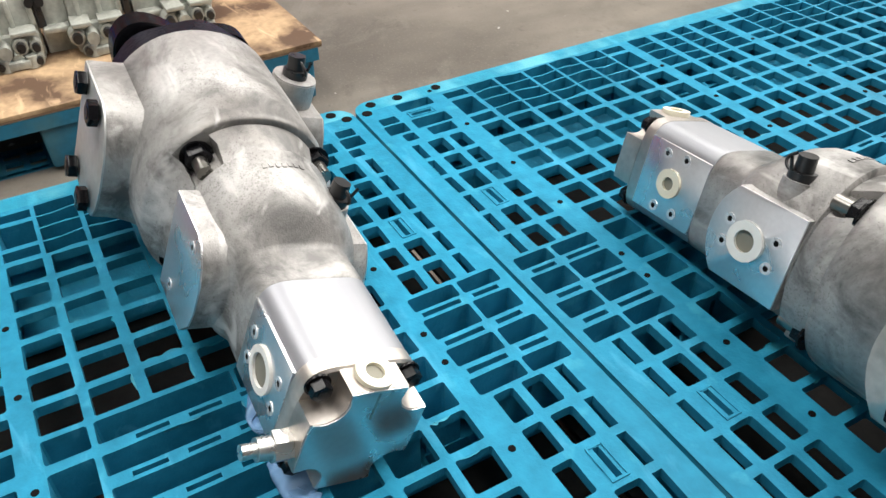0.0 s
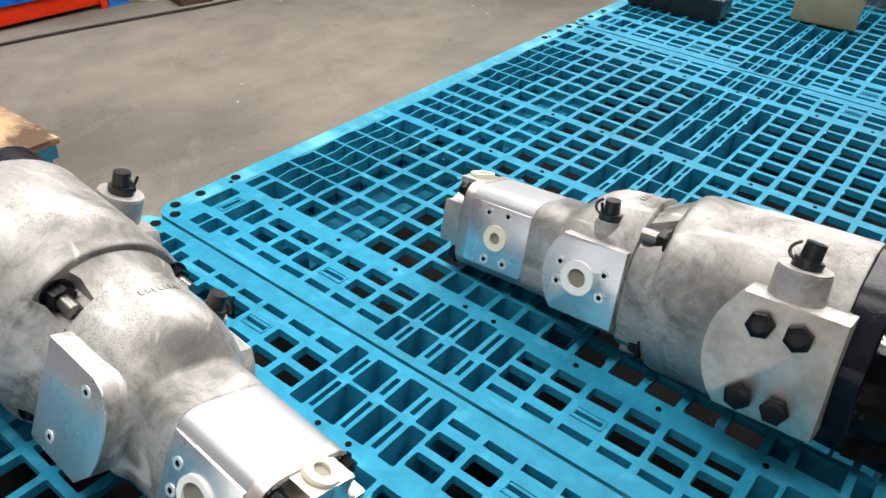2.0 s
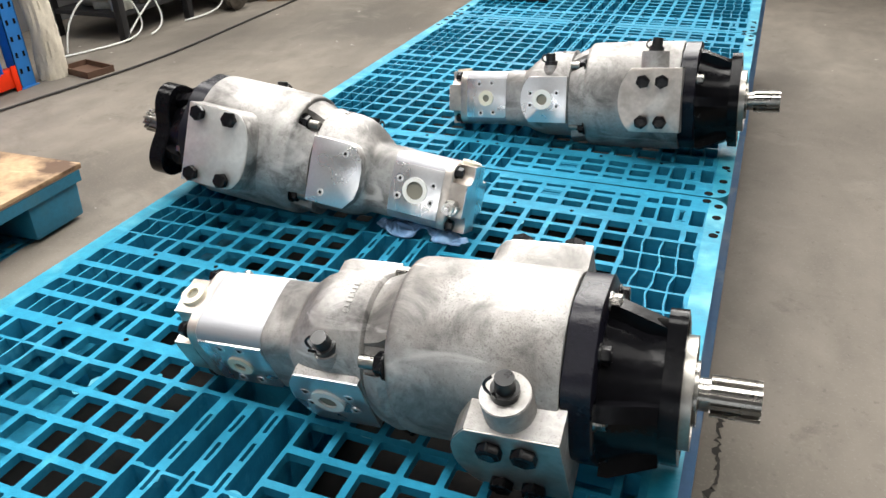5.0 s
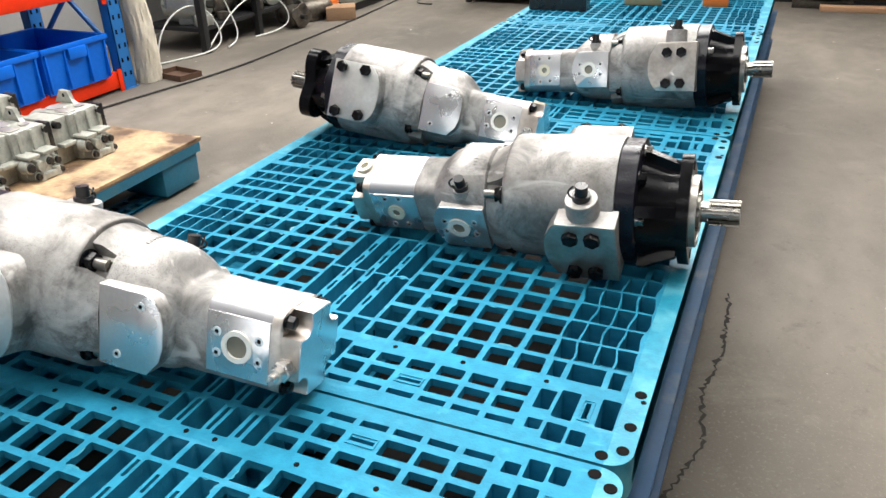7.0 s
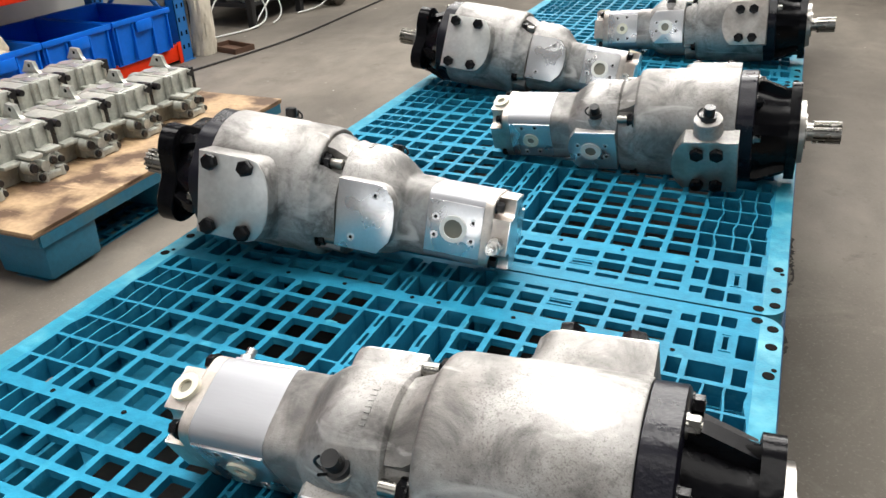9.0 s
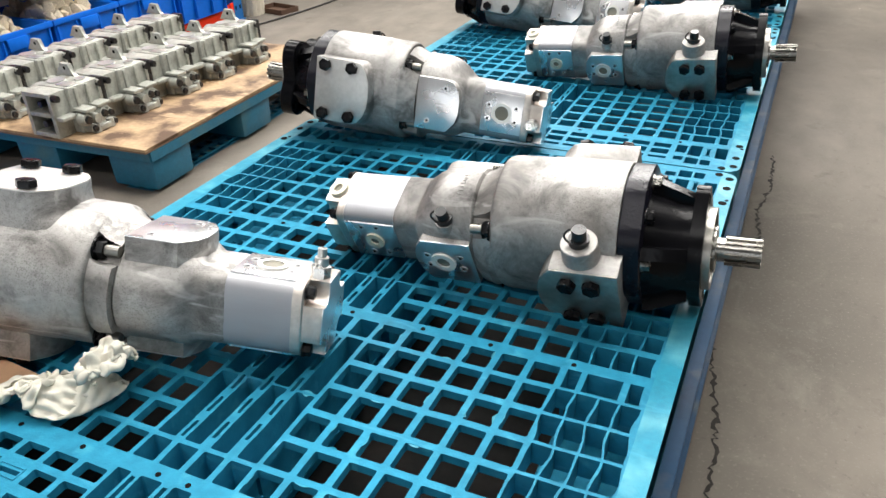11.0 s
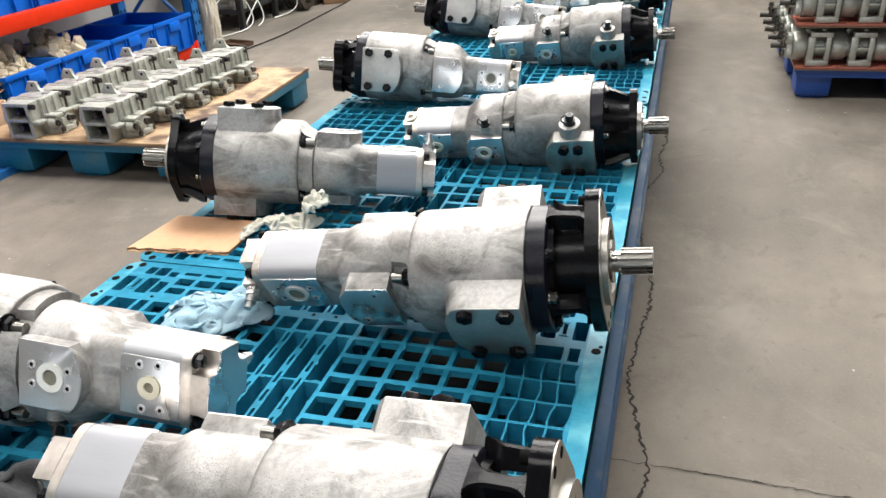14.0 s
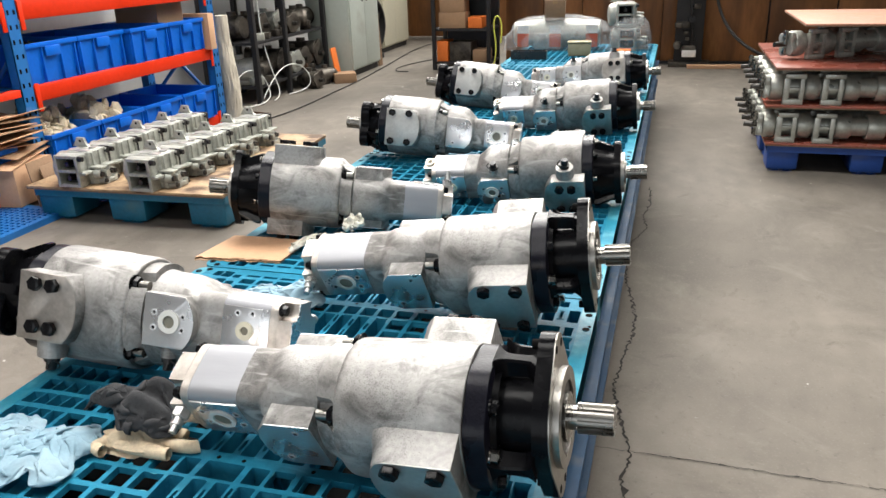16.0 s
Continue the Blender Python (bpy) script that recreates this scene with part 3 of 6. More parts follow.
    for left in (False, True):
        zone("grid_field", -0.4235, -0.1455, 0.494, 0.706, crossings(COLS, MIDROWS), left=left)
        zone("rib_strip", -0.1455, -0.03, 0.494, 0.706, crossings(((-0.1435, -0.1185), (-0.1155, -0.0890), (-0.0860, -0.0620), (-0.0590, -0.0345)), MIDROWS), 0.032, 0.0016, 1.4, left=left)
    slots = [(x - 0.0026, x + 0.0026, y + 0.008 * k, y + 0.030 + 0.008 * k) for k, x in enumerate(RIBS) for y in (0.512, 0.558, 0.606, 0.642)]
    zone("centre_channel", -0.5765, -0.4235, 0.494, 0.706, crossings(CELLS, ((0.510, 0.598), (0.602, 0.690))) + slots, 0.085)
    # moulded frames round the narrow slots of the end zones
    for flip in (False, True):
        for left in (False, True):
            for xa, xb, ya, yb in ((-0.3270, -0.2880, 0.054, 0.0725), (-0.0790, -0.0630, 0.065, 0.107)):
                bm = bmesh.new()
                for p in ((xa, xb, ya, ya + 0.002), (xa, xb, yb - 0.002, yb), (xa, xa + 0.002, ya + 0.0021, yb - 0.0021), (xb - 0.002, xb, ya + 0.0021, yb - 0.0021)):
                    u0, u1 = (-1 - p[1], -1 - p[0]) if left else p[:2]
                    w0, w1 = (1.2 - p[3], 1.2 - p[2]) if flip else p[2:]
                    box(bm, u0, w0, 0.0003, u1, w1, 0.0013)
                made.append(("slot_frame", to_mesh(bm, "slot_frame", PALLET, 30)))
    return made


def burr_mesh():
    """Torn moulding flash: thin curled slivers along the edges of the holes."""
    rnd = random.Random(71)
    bm = bmesh.new()
    rims = crossings(COLS, ROWS) + crossings(CELLS, ((0.184, 0.3105), (0.3145, 0.441)))
    rims = [(q if rnd.random() < 0.5 else (-1 - q[1], -1 - q[0], q[2], q[3])) for q in rims]
    rims = [(q if rnd.random() < 0.5 else (q[0], q[1], 1.2 - q[3], 1.2 - q[2])) for q in rims for _ in range(3)]
    for xa, xb, ya, yb in rims:
        if rnd.random() < 0.35:
            continue
        ln = rnd.uniform(0.006, 0.022)
        along = rnd.random() < 0.5
        a0, a1 = (xa, xb) if along else (ya, yb)
        edge, into = ((ya, 1) if rnd.random() < 0.5 else (yb, -1)) if along else ((xa, 1) if rnd.random() < 0.5 else (xb, -1))
        u = rnd.uniform(a0, max(a0, a1 - ln))
        reach, rise = rnd.uniform(0.0012, 0.0042), rnd.uniform(-0.002, 0.0022)
        prev = None
        for k in range(5):
            f = k / 4
            w = math.sin(math.pi * (0.08 + 0.84 * f)) * rnd.uniform(0.6, 1.1)
            p = [(u + ln * f, edge - into * 0.0006, -0.0004), (u + ln * f + rnd.uniform(-0.001, 0.001), edge + into * reach * w, rise * w + 0.0003), (u + ln * f, edge - into * 0.0006, -0.0022)]
            row = [bm.verts.new((q[0], q[1], q[2]) if along else (q[1], q[0], q[2])) for q in p]
            if prev:
                for m in range(3):
                    bm.faces.new((prev[m], prev[(m + 1) % 3], row[(m + 1) % 3], row[m]))
            prev = row
    return to_mesh(bm, "moulding_flash", PALLET_EDGE, 30)


def pallet_skirt():
    """Outer rim: side bands at deck height with rounded corners and the feet along both long sides."""
    bm = bmesh.new()
    r = 0.035
    out = []
    for cx, cy, a0 in ((-r, r, -90), (-r, PL - r, 0), (-PW + r, PL - r, 90), (-PW + r, r, 180)):
        for k in range(6):
            a = radians(a0 + 18 * k)
            out.append((cx + r * math.cos(a), cy + r * math.sin(a)))
    n = len(out)
    o = [[bm.verts.new((x, y, z)) for x, y in out] for z in (-0.0012, -0.055)]
    cx, cy = -PW / 2, PL / 2
    inn = [[bm.verts.new((cx + (x - cx) * 0.985, cy + (y - cy) * 0.988, z)) for x, y in out] for z in (-0.0012, -0.055)]
    for k in range(n):
        q = (k + 1) % n
        bm.faces.new((o[0][k], o[0][q], o[1][q], o[1][k]))
        bm.faces.new((inn[0][q], inn[0][k], inn[1][k], inn[1][q]))
        bm.faces.new((o[1][k], o[1][q], inn[1][q], inn[1][k]))
    return to_mesh(bm, "skirt", PALLET_EDGE, 40)


def runner_mesh():
    """One hollow runner: two long webs with cross ribs and a base strip."""
    bm = bmesh.new()
    box(bm, -0.06, 0.01, -0.13, 0.06, 1.19, -0.118)
    for x in (-0.058, 0.052):
        for y0, y1 in ((0.01, 0.16), (0.5, 0.7), (1.04, 1.19)):
            box(bm, x, y0, -0.119, x + 0.006, y1, -0.0565)
    for y in (0.012, 0.155, 0.502, 0.598, 0.692, 1.042, 1.184):
        box(bm, -0.0515, y, -0.119, 0.0515, y + 0.006, -0.0565)
    return to_mesh(bm, "runner", PALLET, 30)


# no bores are cut: black discs carry the shade of the round holes
M_HOLE = to_mesh(cyl(bmesh.new(), (0, 0, -0.003), (0, 0, 0.0008), 0.0078, seg=20), "round_hole", HOLESHADE)
M_HOLE_SMALL = to_mesh(cyl(bmesh.new(), (0, 0, -0.003), (0, 0, 0.0008), 0.0036, seg=14), "round_hole", HOLESHADE)
M_DECK, M_SKIRT, M_RUNNER, M_BURR = pallet_deck(), pallet_skirt(), runner_mesh(), burr_mesh()
BENCH_Y = [-3.615, -2.41, -1.205, 0.0, 1.205]
for n, y in enumerate(BENCH_Y):
    t = thing("plastic_pallet", pose(0, y + 0.0025, TOP), "scuffed cyan plastic grid pallet lying on the steel bench", "pallet", "pallets on the bench")
    for zname, zmesh in M_DECK:
        part(zname, zmesh, PALLET, t)
    part("skirt", M_SKIRT, PALLET, t)
    tagged(part("moulding_flash", M_BURR, PALLET_EDGE, t), kind="stuff")
    for x in (-0.095, -0.5, -0.905):
        piece("runner", M_RUNNER, t, pose(x, 0, 0))
    for x in (-0.0135, -0.9865):
        for v in (0.030, 0.075, 0.142, 1.2 - 0.142, 1.2 - 0.075, 1.2 - 0.030):
            piece("round_hole", M_HOLE, t, pose(x, v, 0))
        for v in (0.128, 1.2 - 0.128):
            piece("round_hole", M_HOLE_SMALL, t, pose(x + 0.006, v, 0))
    for u in (0.035, 0.965):
        for v in (0.014, 1.186):
            piece("round_hole", M_HOLE, t, pose(-u, v, 0))
    for u in (0.135, 0.255, 0.36, 0.478, 0.522, 0.64, 0.745, 0.865):
        for v in (0.1265, 0.497, 0.703, 1.0735):
            piece("round_hole", M_HOLE_SMALL, t, pose(-u, v, 0))


def bench():
    """Low steel bench: channel rails along both sides, cross members and stub legs."""
    t = thing("steel_bench", pose(0, 0, 0), "low dark blue steel channel bench under the pallets", "bench")
    y0, y1 = -3.75, 2.43
    for x, s in ((0.016, -1), (-1.016, 1)):
        bm = bmesh.new()
        a, b = (x + s * 0.06, x) if s < 0 else (x, x + s * 0.06)
        box(bm, a, y0, 0.342, b, y1, 0.350, 0.0015)
        box(bm, a, y0, 0.200, b, y1, 0.209, 0.0015)
        w = x + s * 0.06 - (0 if s < 0 else 0.008)
        box(bm, w, y0 + 0.001, 0.2095, w + 0.008, y1 - 0.001, 0.3415)
        part("rail", bm, BENCHBLUE, t)
    for y in (-3.7, -2.5, -1.3, -0.1, 1.1, 2.35):
        part("cross_member", box(bmesh.new(), -0.954, y, 0.215, -0.046, y + 0.06, 0.339, 0.003), BENCHBLUE, t)
        for x in (-0.985, -0.095):
            part("leg", box(bmesh.new(), x, y - 0.01, 0.0, x + 0.07, y + 0.07, 0.1995, 0.003), BENCHBLUE, t)
    # added dark sheets put shade behind the deck holes; the bench has none
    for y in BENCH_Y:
        part("top_sheet", box(bmesh.new(), -0.955, max(y0, y + 0.004), 0.3393, -0.0455, min(y1, y + 1.201), 0.3473, 0.001), UNDERSHADE, t, "dark sheet added to blacken the deck holes")


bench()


# ---- hydraulic pumps ----
def d_outline(x_flat, x_round, half, corner=0.45):
    """A plate outline, straight on the shaft side and bulging towards the nose: (x, z) pairs."""
    rise = (x_flat - x_round) * corner
    pts = [(x_flat, -half), (x_flat, half)]
    for k in range(13):
        w = 1 - k / 6
        pts.append((x_round + rise * abs(w) ** 2.3, half * w))
    return pts


def side(sign):
    """Maps an outline in (x, z) and a height into the A (-Y) or B (+Y) side of a pump."""
    return Matrix(((1, 0, 0, 0), (0, 0, sign, 0), (0, 1, 0, 0), (0, 0, 0, 1)))


def lobes(x0, x1, base, amp, count, turn=0.0, n=72, bm=None):
    bm = bm or bmesh.new()

    def ring(x, k=1.0):
        return [Vector((x, (base + amp * math.cos(count * (t - turn))) * k * math.cos(t), (base + amp * math.cos(count * (t - turn))) * k * math.sin(t))) for t in (2 * math.pi * q / n for q in range(n))]

    d = 0.002 if x1 > x0 else -0.002
    return loft(bm, [ring(x0, 0.97), ring(x0 + d), ring(x1 - d), ring(x1, 0.97)])


def two_bolt_flange(x0, x1, turn, reach=0.1, disc=0.072, ear=0.021):
    """Flat plate round a disc with two bolt lobes: the hull of three circles."""
    pts = []
    for d, r in ((0, disc), (reach - ear, ear), (ear - reach, ear)):
        pts += [(d * math.cos(turn) + r * math.cos(a), d * math.sin(turn) + r * math.sin(a)) for a in (2 * math.pi * k / 40 for k in range(40))]
    pts = sorted(pts)
    hull = []
    for seq in (pts, pts[::-1]):
        half = []
        for p in seq:
            while len(half) > 1 and (half[-1][0] - half[-2][0]) * (p[1] - half[-2][1]) - (half[-1][1] - half[-2][1]) * (p[0] - half[-2][0]) <= 1e-9:
                half.pop()
            half.append(p)
        hull += half[:-1]
    bm = bmesh.new()
    prism(bm, hull, x0, x1, Matrix(((0, 0, 1, 0), (1, 0, 0, 0), (0, 1, 0, 0), (0, 0, 0, 1))), 0.0015)
    return bm


M_NUT = to_mesh(bolt_mesh(0.0135, 0.013), "nut", BOLT)


def plug_ring(parent, x, z, d, sign, r_out, r_in, mat, name="port_plug"):
    ob = part(name, tube(bmesh.new(), (x, sign * (d - 0.004), z), (x, sign * (d + 0.0030), z), r_out, r_in), mat, parent, "pale plastic protective port plug")
    part("bore", cyl(bmesh.new(), (x, sign * (d - 0.004), z), (x, sign * (d + 0.0003), z), r_in * 1.01), CREAM_IN, ob)


# darker than the plug rims: shade of the hollow inside put into the colour
CREAM_IN = material("plug_inside_shade", (0.20, 0.19, 0.15), 0.6)


def cap_plug(parent, x, y, z, r, lean=(0, 0, 1)):
    """Black plastic sealing cap with a raised tab and its tether loop."""
    d = Vector(lean).normalized()
    p = Vector((x, y, z))
    bm = bmesh.new()
    cyl(bm, p, p + d * r * 0.8, r * 1.15, seg=20)
    cyl(bm, p + d * r * 0.7, p + d * r * 2.1, r * 0.82, r * 0.78, seg=20)
    cap = part("cap", bm, RUBBER, parent, "black plastic sealing cap")
    loop = []
    for k in range(9):
        a = math.pi * (0.15 + 0.2 * k)
        loop.append(p + d * (r * 1.25 + r * 0.75 * math.cos(a)) + Vector((-r * 0.5 - r * 1.15 * math.sin(min(a, math.pi) if a < math.pi else 0.0), -0.002 * k, 0)))
    curve_tube("tether", [tuple(q) for q in loop], 0.0017, RUBBER, cap)


def spline_profile(r, teeth=13):
    pts = []
    for k in range(teeth):
        for f, rr in ((0.0, r * 0.80), (0.26, r * 0.80), (0.34, r), (0.70, r), (0.78, r * 0.80)):
            a = 2 * math.pi * (k + f) / teeth
            pts.append((rr * math.cos(a), rr * math.sin(a)))
    return pts


PAD_B = [(-0.404, -0.055), (-0.404, 0.054), (-0.470, 0.054), (-0.483, 0.049), (-0.494, 0.034), (-0.4985, 0.016), (-0.4985, -0.014), (-0.493, -0.034), (-0.475, -0.055)]
DULLSTEEL = material("turned_dull_steel", (0.34, 0.325, 0.30), 0.36, 1.0, 0.15, 30, 200, 0.05, 600)
OFF = 0.009  # the drive shaft sits below the centre of the oval casting
SIDE = 0.006  # and off its middle, towards the pressure side


def barrel_mesh():
    """Main casting: a turned barrel that runs on as webs to the dome, with four open pockets for the tie bolts."""
    corners = (45, 135, 225, 315)
    thetas = []
    for a in corners:
        thetas += [a - 11.5, a - 11, a - 8, a - 4, a, a + 4, a + 8, a + 11, a + 11.5]
        thetas += [a + 11.5 + 67 * k / 12 for k in range(1, 12)]

    def ring(x, ry, rz, web=None):
        out = []
        for q in thetas:
            c, w = math.cos(radians(q)), math.sin(radians(q))
            u, v, mid, p = ry, rz, OFF, 2.15
            if web is not None:
                near = min(abs((q - a + 180) % 360 - 180) for a in corners)
                if near < 11.2:
                    u, v, mid, p = 0.0800, 0.0800, 0.007, 2.0
                elif abs(w) < 0.707:
                    u, v, mid = ry + (0.0805 - ry) * web, rz + (0.0905 - rz) * web, OFF - 0.008 * web
                else:
                    u, v, mid = 0.0835 - 0.005 * web, 0.0975 - 0.006 * web, OFF - 0.008 * web
            out.append(Vector((x, (SIDE if mid == OFF else 0.0) + u * math.copysign(abs(c) ** (2 / p), c), mid + v * math.copysign(abs(w) ** (2 / p), w))))
        return out

    bm = bmesh.new()
    loft(bm, [ring(-0.182, 0.0965, 0.1060), ring(-0.184, 0.0980, 0.1075), ring(-0.2975, 0.0980, 0.1075), ring(-0.3000, 0.0970, 0.1065),
              ring(-0.352, 0.0968, 0.1063), ring(-0.360, 0.0960, 0.1055), ring(-0.3645, 0.0945, 0.1040), ring(-0.3662, 0.0925, 0.1020), ring(-0.3664, 0.0925, 0.1020, 0.0), ring(-0.376, 0.0925, 0.1020, 0.25),
              ring(-0.390, 0.0925, 0.1020, 0.75), ring(-0.3978, 0.0925, 0.1020, 1.0)])
    return bm


def bitten_square(x0, x1, ry, rz, bite, bm=None, n=96):
    """A rounded square across the axis with a round bite out of each corner."""
    bm = bm or bmesh.new()
    cy, cz = ry * 0.80, rz * 0.80
    out = []
    for k in range(n):
        t = 2 * math.pi * (k + 0.5) / n
        c, w = math.cos(t), math.sin(t)
        r = (abs(c / ry) ** 4 + abs(w / rz) ** 4) ** -0.25
        along = abs(c) * cy + abs(w) * cz
        off = cy * cy + cz * cz - along * along
        if off < bite * bite:
            r = min(r, along - math.sqrt(bite * bite - off))
        out.append((r * c, r * w))
    return prism(bm, out, x0, x1, Matrix(((0, 0, 1, 0), (1, 0, 0, 0), (0, 1, 0, 0), (0, 0, 0, 1))))


def chamfered(x_flat, x_round, half, cut=0.030):
    """A port plate: straight on the shaft side, its nose side drawn in at both corners."""
    side_pts = [(x_round + cut, 1.0), (x_round + cut * 0.62, 0.93), (x_round + cut * 0.26, 0.70), (x_round + cut * 0.06, 0.42), (x_round, 0.15)]
    return [(x_flat, -half), (x_flat, half)] + [(x, half * w) for x, w in side_pts] + [(x, -half * w) for x, w in side_pts[::-1]]


def pump(m, label, windowed=False, capped=True, gear=0.09, seed=0, lobed=2, turn=90, ring=True, reach=0.095, scratch=False):
    """Tandem gear pump, shaft tip at the origin, axis along X with the nose towards -X, pressure side A at -Y, suction side B at +Y."""
    rnd = random.Random(seed)
    t = thing("hydraulic_pump", m, label, "hydraulic pump", "pumps on the pallets")
    g0, g1 = -0.540, -0.540 - gear
    # casting
    body = part("main_casting", barrel_mesh(), CAST, t)
    bm = bmesh.new()
    rings = ((-0.3975, 0.0700, 0.0810, 2.0, 1.0), (-0.3985, 0.0765, 0.0880, 2.0, 1.0), (-0.4005, 0.0785, 0.0900, 2.0, 1.0), (-0.4035, 0.0780, 0.0895, 2.0, 1.0), (-0.406, 0.0762, 0.0878, 2.0, 1.0),
             (-0.440, 0.0765, 0.0875, 2.0, 1.0), (-0.456, 0.0765, 0.0860, 2.0, 0.9), (-0.469, 0.0755, 0.0820, 2.1, 0.75), (-0.480, 0.0735, 0.0755, 2.3, 0.5), (-0.489, 0.0690, 0.0680, 2.7, 0.25),
             (-0.496, 0.0610, 0.0625, 3.3, 0.1), (-0.500, 0.0560, 0.0600, 3.8, 0.0), (-0.504, 0.0540, 0.0590, 4.2, 0.0), (-0.538, 0.0540, 0.0585, 4.4, 0.0), (-0.5402, 0.0528, 0.0570, 4.4, 0.0))
    loft(bm, [oval(x, ry, rz, q, 64, 0, 0.010 * c) for x, ry, rz, q, c in rings])
    dome = part("dome_casting", bm, CAST, t)
    # raised casting marks on the flange of the dome
    bm = bmesh.new()
    for k in range(7):
        a = radians(76 + k * 4.6)
        c = Vector((-0.424 + rnd.uniform(-0.0008, 0.0008), 0.0766 * math.cos(a), 0.0876 * math.sin(a) + 0.010))
        box(bm, -0.0032, -0.0019, -0.001, 0.0032, 0.0019, 0.0009, 0, Matrix.Translation(c) @ Matrix.Rotation(a - math.pi / 2, 4, "X"))
    tagged(part("cast_mark", bm, CAST, dome), kind="stuff")
    for a in (45, 135, 225, 315):
        y, z = 0.0865 * math.cos(radians(a)), 0.0865 * math.sin(radians(a)) + 0.007
        stud = part("stud", cyl(bmesh.new(), (-0.398, y, z), (-0.366, y, z), 0.0078, seg=16), STEEL, t)
        piece("nut", M_NUT, stud, at(-0.3662, y, z, TO_NOSE))
    # raised casting marks near the suction block
    bm = bmesh.new()
    for k in range(6):
        a = radians(12 + k * 8.5)
        c = Vector((-0.335 + rnd.uniform(-0.002, 0.002), 0.0982 * math.cos(a - 0.5), 0.0982 * math.sin(a - 0.5)))
        box(bm, -0.0035, -0.0028, -0.001, 0.0035, 0.0028, 0.0012, 0, Matrix.Translation(c) @ Matrix.Rotation(a - 0.5 - math.pi / 2, 4, "X"))
    tagged(part("cast_mark", bm, CAST, body), kind="stuff")

    if scratch:
        pts = [(-0.243 + 0.040 * k / 8, radians(-65 - 12 * k / 8 + (0.8 if k % 2 else 0))) for k in range(9)]
        curve_tube("scratch", [(x, 0.0957 * math.cos(a), 0.1077 * math.sin(a) + OFF) for x, a in pts], 0.0008, CRACKDARK, body)

    # port blocks on the main casting
    bm = bmesh.new()
    prism(bm, [(u, w + 0.003) for u, w in d_outline(-0.173, -0.292, 0.061, 0.20)], 0.02, 0.114, side(-1), 0.0012)
    block_a = part("pressure_block", bm, CAST, t)
    part("block_plate", prism(bmesh.new(), [(u, w + 0.003) for u, w in d_outline(-0.1735, -0.2910, 0.0602, 0.20)], 0.1135, 0.1155, side(-1), 0.0006), COVER, block_a)
    for x in (-0.2095, -0.2445):
        for z in (-0.038, 0.038):
            piece("bolt", M_BOLT, block_a, at(x, -0.1155, z, OUT_A @ Matrix.Rotation(rnd.uniform(0, 1), 4, "Z")))
    boss = part("drain_boss", cyl(bmesh.new(), (-0.228, -0.086, 0.03), (-0.228, -0.086, 0.093), 0.0275, 0.0255), CAST, block_a)
    part("boss_face", tube(bmesh.new(), (-0.228, -0.086, 0.0925), (-0.228, -0.086, 0.0950), 0.0248, 0.011), CAST, boss)
    if capped:
        cap_plug(boss, -0.228, -0.086, 0.0935, 0.0125, (0.1, 0.1, 1))

    bm = bmesh.new()
    flare = ((0.03, 0.015), (0.084, 0.015), (0.090, 0.0095), (0.097, 0.0055), (0.104, 0.003), (0.112, 0.001), (0.1265, 0.0))
    loft(bm, [[side(1) @ Vector((u, w, d)) for u, w in chamfered(-0.1845, -0.309 - g, 0.0665 + 0.1 * g, 0.034)] for d, g in flare])
    block_b = part("suction_block", bm, CAST, t)
    part("block_plate", prism(bmesh.new(), chamfered(-0.1850, -0.3085, 0.0660, 0.034), 0.1260, 0.1285, side(1), 0.0006), MACHINED_DULL, block_b)
    for x in (-0.2075, -0.2695):
        for z in (-0.0515, 0.0515):
            piece("bolt", M_BOLT, block_b, at(x, 0.1285, z, OUT_B @ Matrix.Rotation(rnd.uniform(0, 1), 4, "Z")))

    # port pads on the dome casting
    pad_a = part("port_pad", prism(bmesh.new(), d_outline(-0.402, -0.5, 0.047, 0.19), 0.02, 0.078, side(-1), 0.001), CAST, t)
    part("pad_face", prism(bmesh.new(), d_outline(-0.4025, -0.4995, 0.0466, 0.19), 0.0778, 0.0795, side(-1), 0.0004), MACHINED, pad_a)
    plug_ring(pad_a, -0.4535, 0, 0.0797, -1, 0.0205, 0.0112, WHITESEAL)
    for x, z in ((-0.423, 0.0135), (-0.423, -0.0135), (-0.479, 0.0120), (-0.479, -0.0120)):
        piece("tapped_hole", M_TAP, pad_a, at(x, -0.0796, z, OUT_A))
        piece("tapped_hole_bore", M_TAPDARK, pad_a, at(x, -0.0796, z, OUT_A))
    boss2 = part("gauge_boss", cyl(bmesh.new(), (-0.443, -0.052, 0.03), (-0.443, -0.052, 0.069), 0.018, 0.0155), CAST, pad_a)
    if capped:
        cap_plug(boss2, -0.443, -0.052, 0.069, 0.0115, (0, -0.1, 1))
    pad_b = part("blank_pad", prism(bmesh.new(), PAD_B, 0.02, 0.084, side(1), 0.001), CAST, t)
    part("pad_face", prism(bmesh.new(), [(x * 0.998 - 0.0009, z * 0.992) for x, z in PAD_B], 0.0838, 0.0855, side(1), 0.0004), MACHINED, pad_b)
    for x, z in ((-0.466, 0.036), (-0.431, -0.036)):
        piece("tapped_hole", M_TAP, pad_b, at(x, 0.0856, z, OUT_B))
        piece("tapped_hole_bore", M_TAPDARK, pad_b, at(x, 0.0856, z, OUT_B))

    # rear gear section
    mid = (g0 + g1) / 2
    bm = bmesh.new()
    loft(bm, [oval(g0, 0.0528, 0.0570, 5.0), oval(g1, 0.0528, 0.0570, 5.0)])
    gear_ob = part("gear_housing", bm, EXTRUDED, t)
